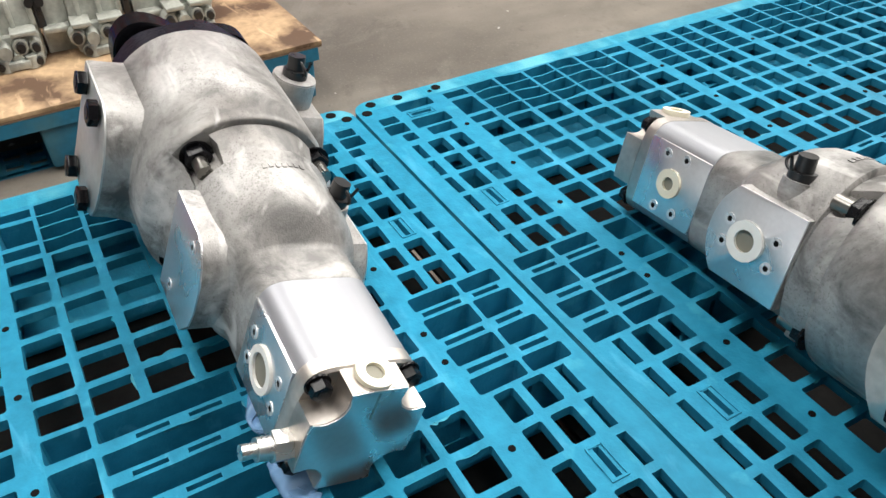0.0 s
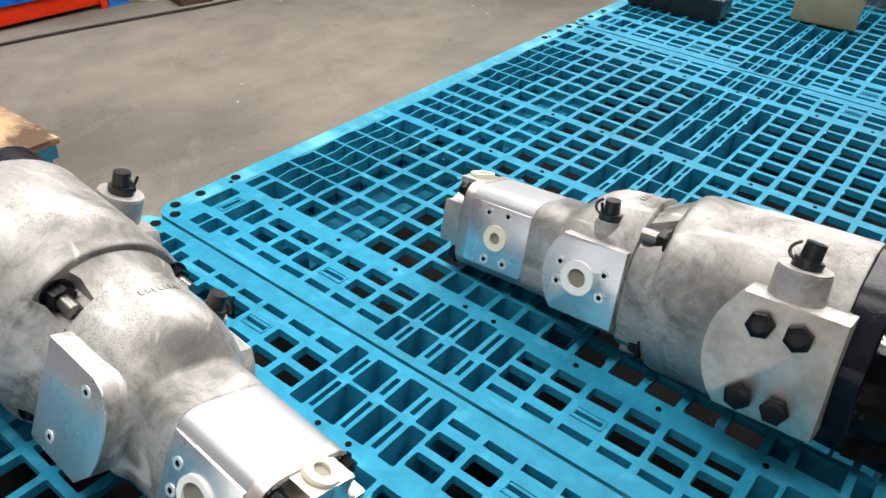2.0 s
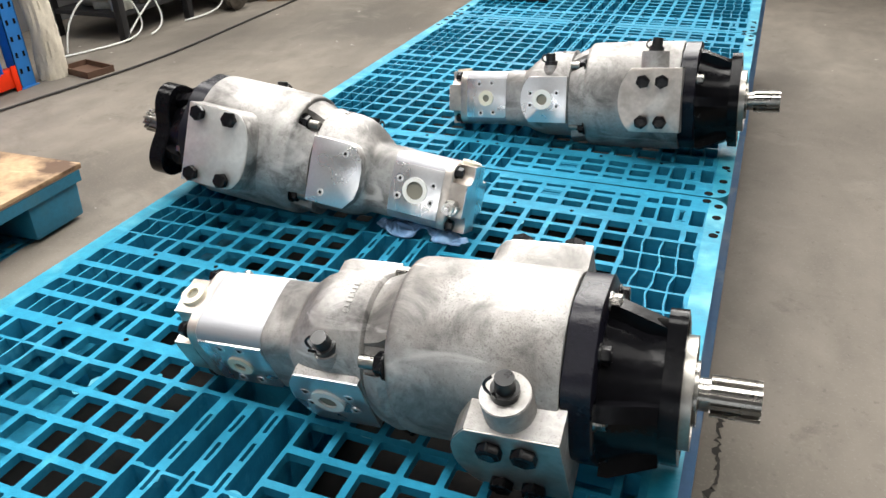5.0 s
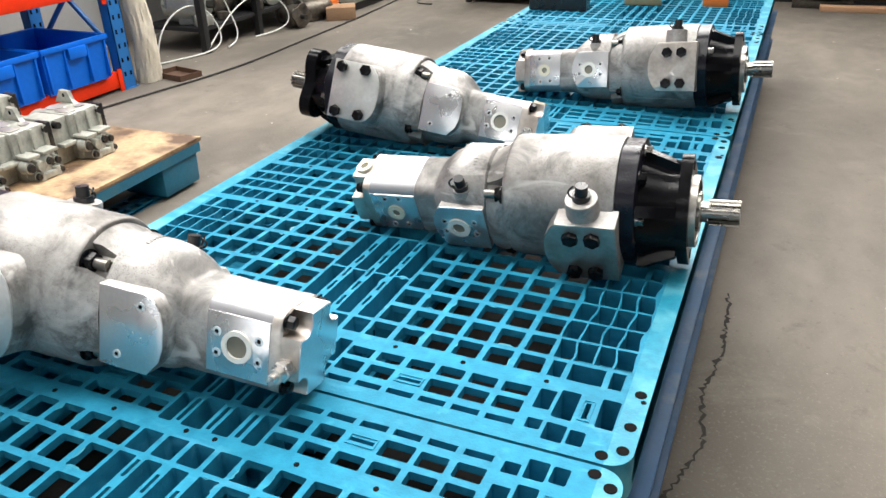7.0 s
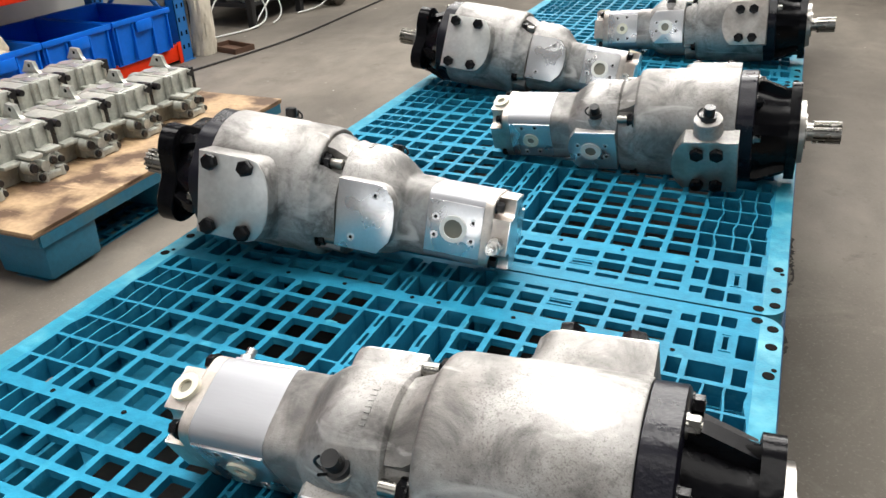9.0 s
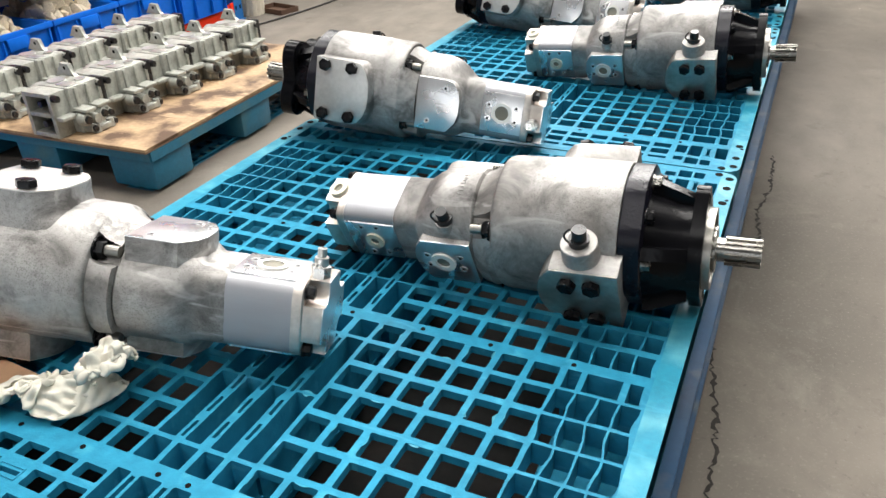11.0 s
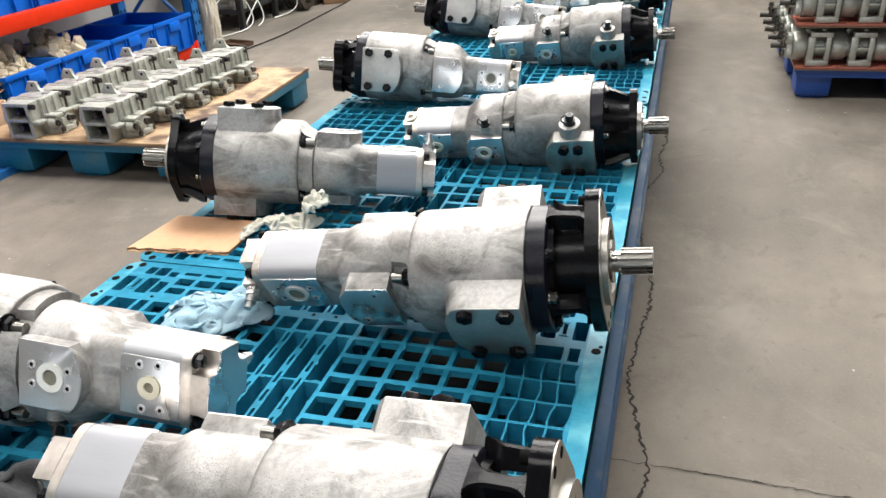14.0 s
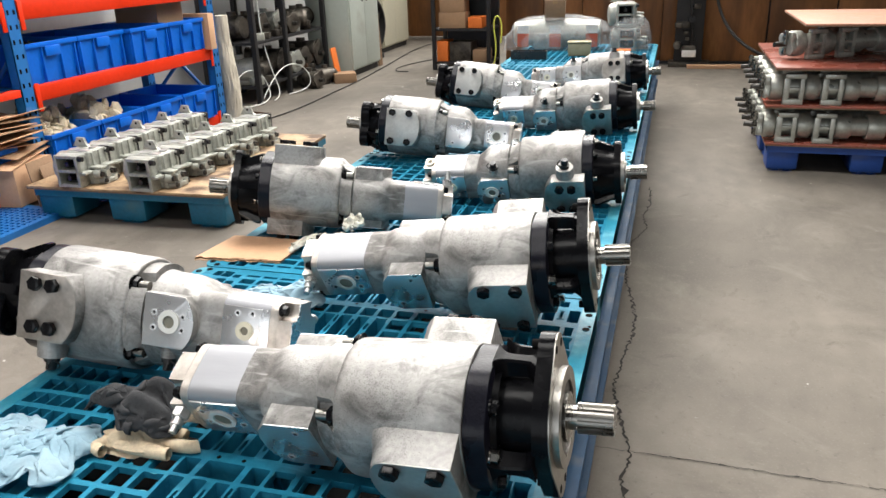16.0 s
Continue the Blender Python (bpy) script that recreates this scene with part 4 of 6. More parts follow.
    for sign, r_out, r_in, outward, mat in ((-1, 0.0165, 0.0075, OUT_A, CREAM), (1, 0.0215, 0.0150, OUT_B, WHITESEAL)):
        face = part("port_face", box(bmesh.new(), g1 + 0.001, 0.0495 if sign > 0 else -0.0535, -0.041, g0 - 0.001, 0.0535 if sign > 0 else -0.0495, 0.041, 0.0003), MACHINED, gear_ob)
        plug_ring(face, mid, 0, 0.0537, sign, r_out, r_in, mat)
        for dx, dz in (((-0.016, 0.030), (0.012, 0.032), (-0.012, -0.032), (0.016, -0.030)) if sign < 0 else ((-0.030, 0.0145), (0.030, 0.0145), (-0.030, -0.0145), (0.030, -0.0145))):
            piece("tapped_hole", M_TAP, face, at(mid + dx, sign * 0.0536, dz, outward))
            piece("tapped_hole_bore", M_TAPDARK, face, at(mid + dx, sign * 0.0536, dz, outward))
    # end cover
    bm = bmesh.new()
    loft(bm, [oval(g1 + 0.0004, 0.0532, 0.0575, 5.0), oval(g1 - 0.0125, 0.0532, 0.0575, 5.0), oval(g1 - 0.0150, 0.0515, 0.0555, 4.6)])
    bitten_square(g1 - 0.040, g1 - 0.0145, 0.0525, 0.0565, 0.0185, bm)
    cover = part("end_cover", bm, COVER, t)
    part("cover_face", bitten_square(g1 - 0.0413, g1 - 0.0399, 0.0518, 0.0558, 0.0190), MACHINED, cover)
    for y in (-0.036, 0.036):
        for z in (-0.039, 0.039):
            piece("bolt", M_BOLT_SMALL, cover, at(g1 - 0.0148, y * 1.12, z * 1.12, TO_NOSE))
    part("cover_boss", cyl(bmesh.new(), (g1 - 0.022, 0, 0.025), (g1 - 0.024, 0, 0.0545), 0.0195, 0.0175), COVER, cover)
    if ring:
        plug = part("vent_plug", tube(bmesh.new(), (g1 - 0.024, 0, 0.052), (g1 - 0.025, 0, 0.0615), 0.0160, 0.0080), CREAM, cover, "cream plastic plug ring")
        part("bore", cyl(bmesh.new(), (g1 - 0.024, 0, 0.052), (g1 - 0.0247, 0, 0.0580), 0.0087), CREAM_IN, plug)
    bm = bmesh.new()
    hexa = [(0.0135 * math.cos(math.pi / 3 * k), 0.0135 * math.sin(math.pi / 3 * k)) for k in range(6)]
    prism(bm, hexa, 0.040, 0.068, at(g1 - 0.024, 0, -0.012, OUT_B), 0.001)
    cyl(bm, (g1 - 0.024, 0.0675, -0.012), (g1 - 0.024, 0.080, -0.012), 0.0095, seg=18)
    cyl(bm, (g1 - 0.024, 0.0795, -0.012), (g1 - 0.024, 0.092, -0.012), 0.0062, seg=16)
    part("relief_valve", bm, ZINC, cover, "small zinc-plated relief valve screw")

    # black mounting end
    bm = lobes(-0.1825, -0.150, 0.1025, 0.0022, 8)
    for v in bm.verts:
        v.co.z = v.co.z * 1.012 + OFF
        v.co.y = v.co.y * 0.965 + SIDE
    mount = part("mounting_ring", bm, BLUED, t, "blue-black painted mounting ring")
    for k in range(8):
        a = radians(22.5 + 45 * k)
        piece("bolt", M_BOLT_STEEL if k % 2 else M_BOLT_MID, mount, at(-0.150, SIDE + 0.083 * math.cos(a), 0.086 * math.sin(a) + OFF, TO_SHAFT))
    bm = bmesh.new()
    if windowed:
        cyl(bm, (-0.152, 0, 0), (-0.142, 0, 0), 0.082, 0.078)
        cyl(bm, (-0.1425, 0, 0), (-0.090, 0, 0), 0.062, 0.064)
        webs = []
        for k in (60, 145, 194, 300):
            webs.append(bmesh.new())
            rings = []
            for x, w, r0, r1 in ((-0.1515, 0.024, 0.058, 0.099), (-0.147, 0.0165, 0.062, 0.0975), (-0.141, 0.0115, 0.066, 0.0955), (-0.134, 0.0092, 0.068, 0.0940), (-0.110, 0.0090, 0.068, 0.0925),
                                 (-0.103, 0.0110, 0.066, 0.0925), (-0.098, 0.0155, 0.062, 0.0930), (-0.0935, 0.022, 0.058, 0.0935)):
                rings.append([Vector((x, r, u)) for r, u in ((r0, -w), (r1 - 0.003, -w), (r1, -w + 0.003), (r1, w - 0.003), (r1 - 0.003, w), (r0, w))])
            loft(webs[-1], [[Matrix.Rotation(radians(turn + k), 4, "X") @ p for p in ring] for ring in rings])
    else:
        loft(bm, [oval(-0.151, 0.086, 0.086), oval(-0.132, 0.080, 0.080), oval(-0.112, 0.072, 0.072), oval(-0.090, 0.070, 0.070)])
        webs = []
        for k in range(5):
            a = turn - 90 + 72 * k
            webs.append(bmesh.new())
            rib = [(-0.1505, 0.05), (-0.1505, 0.099), (-0.140, 0.099), (-0.092, 0.080), (-0.092, 0.05)]
            prism(webs[-1], rib, -0.009, 0.009, Matrix.Rotation(radians(a), 4, "X") @ Matrix(((1, 0, 0, 0), (0, 0, 1, 0), (0, 1, 0, 0), (0, 0, 0, 1))))
    adapter = part("adapter", bm, BLACK, t, "black painted adapter housing")
    for wb in webs:
        part("web", wb, BLACK, adapter)
    flange = part("flange", two_bolt_flange(-0.0945 if windowed else -0.0915, -0.0735, radians(turn), reach, 0.086 if windowed else 0.074, 0.032 if windowed else 0.024) if lobed == 2 else lobes(-0.1060, -0.0735, 0.0880, 0.016, 4, radians(turn)), BLACK, t, "black painted mounting flange")
    for a in ((turn, turn + 180) if lobed == 2 else (turn, turn + 90, turn + 180, turn + 270)):
        rr = reach - 0.0175 if lobed == 2 else 0.085
        y, z = rr * math.cos(radians(a)), rr * math.sin(radians(a))
        part("flange_hole", cyl(bmesh.new(), (-0.1066, y, z), (-0.0728, y, z), 0.0072, seg=16), HOLESHADE, flange)
    if windowed:
        part("flange_face", two_bolt_flange(-0.0734, -0.0718, radians(turn), reach - 0.001, 0.085, 0.031), DULLSTEEL, flange, "machined grey steel flange face")
        for a in (turn - 9, turn + 9, turn + 171, turn + 189):
            y, z = (reach - 0.017) * math.cos(radians(a)), (reach - 0.017) * math.sin(radians(a))
            part("flange_hole", cyl(bmesh.new(), (-0.080, y, z), (-0.0712, y, z), 0.0058, seg=14), HOLESHADE, flange)
    pilot = part("pilot_ring", tube(bmesh.new(), (-0.0740, 0, 0), (-0.0625 if windowed else -0.0635, 0, 0), 0.0690 if windowed else 0.0590, 0.0500), DULLSTEEL, t, "turned steel pilot ring")
    part("shaft_seal", tube(bmesh.new(), (-0.0735, 0, 0), (-0.0660, 0, 0), 0.0502, 0.0340), RUBBER, pilot)
    part("bearing_ring", tube(bmesh.new(), (-0.0735, 0, 0), (-0.0600, 0, 0), 0.0342, 0.0165), STEEL, pilot)
    bm = bmesh.new()
    cyl(bm, (-0.09, 0, 0), (-0.046, 0, 0), 0.0172)
    prism(bm, spline_profile(0.0215), -0.048, 0.0, Matrix(((0, 0, 1, 0), (1, 0, 0, 0), (0, 1, 0, 0), (0, 0, 0, 1))), 0)
    part("splined_shaft", bm, STEEL, t, "bright splined steel drive shaft")
    return t


MACHINED_DULL = material("milled_casting_face", (0.58, 0.58, 0.56), 0.40, 0.75, 0.16, 12, 120, 0.08, 500, 0.08, (0.48, 0.47, 0.45), 16, 0.5, 0.8)


def lay(x, y, z, yaw, pitch, roll):
    """Shaft tip, heading of the shaft, rise of the shaft end and roll about the axis, in degrees."""
    return Matrix.Translation((x, y, z)) @ Matrix.Rotation(radians(yaw), 4, "Z") @ Matrix.Rotation(radians(-pitch), 4, "Y") @ Matrix.Rotation(radians(roll), 4, "X")


R1 = (0.0637, 0.2285, 0.5949, -0.5, 4.95, -16.0)
R2 = (0.0625, -0.6851, 0.5866, 1.2, 3.97, 20.8)
R3 = (0.0687, -1.7048, 0.5831, 1.43, 3.75, 23.5)
R4 = (0.0645, -2.5245, 0.6395, 1.14, 6.2, 206.5)
R5 = (0.0785, -3.0897, 0.6234, -1.95, 4.27, 207)
L1 = (-1.0612, -0.237, 0.5999, 178.5, 5.26, 20.6)
L2 = (-1.0676, -1.2544, 0.6057, 184.3, 4.71, 13.2)
L3 = (-1.089, -2.186, 0.624, 196.0, 6.6, 104)
L4 = (-1.1496, -2.8914, 0.6256, 181.05, 3.72, 198.5)
pump(lay(*R1), "grey cast aluminium tandem pump, pressure ports facing outward", seed=1, turn=107)
pump(lay(*L1), "grey cast aluminium tandem pump with broad bolted suction plate", seed=2, lobed=4, turn=45)
pump(lay(*R2), "cast aluminium tandem pump tipped onto its bolted port block", seed=3, turn=68)
pump(lay(*L2), "pale cast aluminium tandem pump beside the plywood pallet", seed=4, lobed=4, turn=45, ring=False)
pump(lay(*R3), "cast aluminium pump with capped drain boss and black ribbed flange", seed=5, turn=66)
pump(lay(*L3), "cast aluminium pump standing on its port block by cardboard", capped=False, seed=6, turn=-10, ring=False, reach=0.105)
pump(lay(*R4), "cast aluminium pump with open black windowed adapter beside blue wipes", windowed=True, capped=False, seed=7, gear=0.108, turn=58, ring=False, reach=0.119)
pump(lay(*L4), "cast aluminium pump lying port plates outward above a dark cloth", seed=8, lobed=4, turn=45, ring=False)
pump(lay(*R5), "cast aluminium pump with worn body and open windowed adapter", windowed=True, capped=False, seed=9, gear=0.085, turn=56, ring=False, reach=0.119, scratch=True)


FILM_BLUE = material("thin_blue_plastic", (0.16, 0.30, 0.50), 0.25, 0, 0.2, 20)
CABINET2 = material("cream_enamel", (0.60, 0.57, 0.44), 0.5, 0, 0.06, 3, 30)
CARD_PLY = material("pale_film_plywood", (0.52, 0.26, 0.17), 0.5, 0, 0.15, 5, 50)


# ---- loose cloths and papers on the pallets ----
def crumple(name, m, sx, sy, height, mat, label, category, seed, slack=1.6, n=56, heap=0.45, crisp=0.0011):
    """A limp sheet pushed together into a small oval: it buckles into folds and settles on the deck."""
    rs = np.random.RandomState(seed)
    g = np.linspace(-1, 1, n)
    u, v = np.meshgrid(g, g, indexing="ij")
    waves = sum(rs.uniform(0.4, 1) * np.sin(u * rs.uniform(-6, 6) + v * rs.uniform(-6, 6) + rs.uniform(0, 6)) for _ in range(7)) / 3
    p = np.stack([u * sx * 0.95, v * sy * 0.95, height * (0.45 + 0.35 * waves)], -1) + rs.normal(0, 0.0006, (n, n, 3))
    vel = np.zeros_like(p)
    ru, rv = 2 * sx * slack / (n - 1), 2 * sy * slack / (n - 1)
    rd = math.hypot(ru, rv)
    pairs = []
    for du, dv, rest, stiff in ((1, 0, ru, 1.0), (0, 1, rv, 1.0), (1, 1, rd, 0.5), (1, -1, rd, 0.5), (3, 0, 3 * ru, 0.10), (0, 3, 3 * rv, 0.10)):
        if dv >= 0:
            pairs.append((np.s_[: n - du, : n - dv], np.s_[du:, dv:], rest, stiff))
        else:
            pairs.append((np.s_[: n - du, -dv:], np.s_[du:, : n + dv], rest, stiff))
    ph = rs.uniform(0, 6, 3)
    low, high = 0.0015 + 0.0015 * (waves - waves.min()), height * (1.15 + 0.3 * np.roll(waves, n // 3, 0))
    high = np.maximum(high, height * 0.7)
    for step in range(110):
        vel[..., 2] -= 0.0005
        q = p + vel
        for _ in range(7):
            corr, cnt = np.zeros_like(q), np.full((n, n, 1), 0.6)
            for ia, ib, rest, stiff in pairs:
                d = q[ib] - q[ia]
                ln = np.linalg.norm(d, axis=-1, keepdims=True) + 1e-9
                mv = d * (0.5 * stiff * (1 - rest / ln))
                corr[ia] += mv
                corr[ib] -= mv
                cnt[ia] += 0.5
                cnt[ib] += 0.5
            q += corr / cnt * 1.4
            ang = np.arctan2(q[..., 1] / sy, q[..., 0] / sx)
            lim = 1 + 0.16 * np.sin(2 * ang + ph[0]) + 0.12 * np.sin(3 * ang + ph[1]) + 0.07 * np.sin(5 * ang + ph[2])
            rad = np.hypot(q[..., 0] / sx, q[..., 1] / sy)
            k = np.minimum(1, lim / np.maximum(rad, 1e-6))[..., None]
            q[..., :2] *= k
            dome = height * heap * np.clip(1.15 - (rad * k[..., 0] / lim) ** 2, 0, 1) * (1 + 0.35 * np.sin(3 * ang + ph[2]) * np.minimum(1, rad))
            q[..., 2] = np.clip(q[..., 2], low + dome, np.maximum(high, low + dome + 0.004))
        vel = np.clip((q - p) * 0.86, -0.004, 0.004)
        p = q
    nrm = np.cross(np.gradient(p, axis=0), np.gradient(p, axis=1))
    nrm /= np.linalg.norm(nrm, axis=-1, keepdims=True) + 1e-9
    crease = sum(np.abs(np.sin(rs.uniform(3, 9) * (u * math.cos(a) + v * math.sin(a)) + rs.uniform(0, 6) + 0.8 * np.sin(3 * u * math.sin(a) - 3 * v * math.cos(a)))) - 0.6 for a in rs.uniform(0, 3.1, 6))
    sharp = sum(1 - 2 * np.abs(np.sin(rs.uniform(7, 16) * (u * math.cos(a) + v * math.sin(a)) + rs.uniform(0, 6) + 1.3 * np.sin(2.5 * u * math.sin(a) - 2 * v * math.cos(a)))) for a in rs.uniform(0, 3.1, 5))
    p = p + nrm * (crease * 0.0024 + crisp * sharp)[..., None]
    p[..., 2] = np.maximum(p[..., 2], 0.001)
    bm = bmesh.new()
    vs = [[bm.verts.new(p[i, j]) for j in range(n)] for i in range(n)]
    for i in range(n - 1):
        for j in range(n - 1):
            bm.faces.new((vs[i][j], vs[i + 1][j], vs[i + 1][j + 1], vs[i][j + 1]))
    ob = new(name, to_mesh(bm, name, mat, 180))
    ob.matrix_basis = m
    sub = ob.modifiers.new("smooth", "SUBSURF")
    sub.levels = sub.render_levels = 1
    mod = ob.modifiers.new("thickness", "SOLIDIFY")
    mod.thickness, mod.offset = 0.0010, 0
    return tagged(ob, label, category)


crumple("cleaning_wipe", pose(-0.695, -2.600, TOP + 0.001, 0, 0, 20), 0.088, 0.078, 0.085, RAGBLUE, "crumpled pale blue cleaning wipe on the pallet", "cloth", 11)
crumple("cleaning_wipe", pose(-0.655, -2.50, TOP + 0.001, 0, 0, 70), 0.05, 0.045, 0.050, RAGBLUE, "small crumpled pale blue wipe against a pump", "cloth", 12)
crumple("cleaning_wipe", pose(-0.800, -3.190, TOP + 0.001, 0, 0, 10), 0.105, 0.072, 0.052, RAGBLUE, "large crumpled pale blue cleaning wipe", "cloth", 13)
crumple("cleaning_wipe", pose(-0.905, -3.175, TOP + 0.001, 0, 0, 80), 0.090, 0.062, 0.046, RAGBLUE, "pale blue cleaning wipe with long folds", "cloth", 14)
crumple("dark_cloth", pose(-0.676, -3.088, TOP + 0.001, 0, 0, 25), 0.085, 0.066, 0.105, RAGGREY, "bunched dark grey cotton cloth beside a pump", "cloth", 15, 1.75, 56, 0.75, 0.0005)
crumple("tissue", pose(-0.735, -2.235, TOP + 0.001, 0, 0, 30), 0.085, 0.045, 0.048, TISSUE, "crumpled off-white paper towel under a pump", "paper", 17, 1.5, 44, 0.7, 0.002)
crumple("tissue", pose(-0.665, -2.195, TOP + 0.001, 0, 0, 75), 0.045, 0.040, 0.085, TISSUE, "upright crumpled off-white paper towel", "paper", 18, 1.7, 44, 0.9, 0.0022)
crumple("plastic_bag", pose(-0.475, -0.292, TOP + 0.001, 0, 0, 2), 0.085, 0.032, 0.020, FILM_BLUE, "thin blue plastic bag under the pump nose", "bag", 19, 1.3, 26, 0.5)


def cardboard_sheet():
    """Flat piece of corrugated board with a torn front edge."""
    rnd = random.Random(4)
    back = [(-0.800, -2.205), (-0.91, -2.196), (-1.022, -2.205)]
    t = thing("cardboard_sheet", pose(0, 0, TOP + 0.001), "torn flat sheet of brown corrugated cardboard", "cardboard")
    for name, z0, z1, reach, mat in (("lower_liner", 0.0, 0.0012, 0.006, CARDDARK), ("fluting", 0.0013, 0.0045, 0.001, CARDDARK), ("upper_liner", 0.0046, 0.006, -0.001, CARD)):
        front = [(-1.040 + 0.235 * k / 30, -2.372 + 0.020 * k / 30 - reach + rnd.uniform(-0.005, 0.005)) for k in range(31)]
        bm = bmesh.new()
        prism(bm, front + back, z0, z1)
        part(name, bm, mat, t)


cardboard_sheet()


# ---- far end of the bench: wrapped goods ----
def lump(bm, sx, sy, h, seed, n=28, rough=0.25, power=3.0):
    """A soft wrapped volume resting on z = 0."""
    off = Vector((seed * 7.3, seed * 1.9, 4))
    rows = []
    for j in range(n // 2 + 1):
        t = math.pi / 2 * j / (n // 2)
        rr, z = math.cos(t) ** (2 / power), math.sin(t) ** (2 / power)
        row = []
        for i in range(n * 2):
            a = 2 * math.pi * i / (n * 2)
            c, s = math.cos(a), math.sin(a)
            k = 1 + rough * noise.noise(Vector((c * 2.2, s * 2.2, z * 3)) + off) + 0.06 * noise.noise(Vector((c * 9, s * 9, z * 9)) + off)
            row.append(bm.verts.new((sx * rr * k * math.copysign(abs(c) ** (2 / power), c), sy * rr * k * math.copysign(abs(s) ** (2 / power), s), max(0.0, h * z * (1 + rough * 0.6 * noise.noise(Vector((c * 2, s * 2, z)) + off))))))
        rows.append(row)
    m = len(rows[0])
    for a, b in zip(rows, rows[1:]):
        for i in range(m):
            bm.faces.new((a[i], a[(i + 1) % m], b[(i + 1) % m], b[i]))
    bm.faces.new(rows[-1])
    return bm


def work_glove():
    """Limp cotton glove: a creased palm and four fingers lying side by side."""
    t = thing("work_glove", pose(-0.668, -3.118, TOP, 0, 0, 8), "dirty beige work glove under a dark cloth", "glove")
    part("palm", lump(bmesh.new(), 0.062, 0.034, 0.034, 5, 24, 0.5, 2.4), GLOVE, t)
    for pts in ([(0.02, 0.012, 0.016), (0.05, 0.018, 0.022), (0.078, 0.012, 0.014)], [(0.02, -0.006, 0.012), (0.055, -0.008, 0.015), (0.094, -0.016, 0.010), (0.108, -0.006, 0.010)],
                [(-0.02, -0.018, 0.012), (0.02, -0.03, 0.013), (0.07, -0.033, 0.011)], [(-0.04, -0.01, 0.012), (-0.07, -0.028, 0.012), (-0.04, -0.036, 0.011)]):
        curve_tube("finger", pts, 0.0105, GLOVE, t)


work_glove()


def wrapped_pump():
    t = thing("wrapped_machine_part", pose(-0.72, 2.08, TOP), "large machine part wrapped in clear stretch film with red labels", "wrapped part")
    bm = bmesh.new()
    cyl(bm, (-0.34, 0, 0.115), (-0.10, 0, 0.12), 0.085, 0.105)
    cyl(bm, (-0.10, 0, 0.12), (0.30, 0, 0.12), 0.115, 0.09)
    box(bm, -0.18, -0.12, 0.01, 0.02, 0.12, 0.13, 0.01)
    part("body", bm, VALVE, t)
    for x in (-0.30, -0.06, 0.21):
        part("label", box(bmesh.new(), x, -0.138, 0.03, x + 0.085, -0.134, 0.125), LABELRED, t, "red paper label")
        part("label", box(bmesh.new(), x, -0.137, 0.13, x + 0.085, -0.134, 0.185), LABELWHITE, t, "white paper label")
    part("film_wrap", lump(bmesh.new(), 0.42, 0.155, 0.245, 3, 28, 0.18), FILM, t, "clear crinkled stretch film")


wrapped_pump()


def carton(name, x, y, z, sx, sy, sz, mat, label, yaw=0.0, tape=True, group=""):
    t = thing(name, pose(x, y, z, 0, 0, yaw), label, "box", group)
    part("box_body", box(bmesh.new(), -sx / 2, -sy / 2, 0, sx / 2, sy / 2, sz, 0.003), mat, t)
    bm = bmesh.new()
    box(bm, -sx / 2 + 0.003, -sy / 2 + 0.003, sz, -0.001, sy / 2 - 0.003, sz + 0.003)
    box(bm, 0.001, -sy / 2 + 0.003, sz, sx / 2 - 0.003, sy / 2 - 0.003, sz + 0.003)
    part("flap", bm, mat, t)
    if tape:
        part("tape", box(bmesh.new(), -0.018, -sy / 2 - 0.0006, sz * 0.82, 0.018, -sy / 2 + 0.002, sz + 0.0035), TAPE, t)
    return t


TAPE = material("brown_tape", (0.38, 0.24, 0.12), 0.3)
carton("carton", -0.755, 2.06, TOP + 0.215, 0.15, 0.15, 0.145, CARDDARK, "small brown carton on top of the wrapped part", 6)
carton("carton", -0.225, 1.745, TOP, 0.105, 0.07, 0.035, ORANGEBOX, "small orange carton lying on the pallet", 4, False)


def tray():
    t = thing("black_tray", pose(-0.855, 1.52, TOP, 0, 0, 3), "black rectangular plastic tray on the pallet", "tray")
    bm = bmesh.new()
    box(bm, -0.125, -0.045, 0, 0.125, 0.045, 0.008)
    for x in (-0.125, 0.119):
        box(bm, x, -0.045, 0.0081, x + 0.006, 0.045, 0.055)
    for y in (-0.045, 0.039):
        box(bm, -0.1189, y, 0.0081, 0.1189, y + 0.006, 0.055)
    part("tray_body", bm, RUBBER, t)


tray()


def amber_box():
    t = thing("plastic_tub", pose(-0.53, 1.72, TOP, 0, 0, 8), "translucent amber plastic tub with lid", "tub")
    part("tub_body", box(bmesh.new(), -0.08, -0.05, 0, 0.08, 0.05, 0.085, 0.008), AMBER, t)
    part("lid", box(bmesh.new(), -0.084, -0.054, 0.0852, 0.084, 0.054, 0.098, 0.004), AMBER, t)


RUST = material("rusty_sheet", (0.10, 0.055, 0.035), 0.6, 0.2, 0.3, 8, 60)
AMBER = material("amber_plastic", (0.42, 0.36, 0.22), 0.3, 0, 0.1, 10)
amber_box()


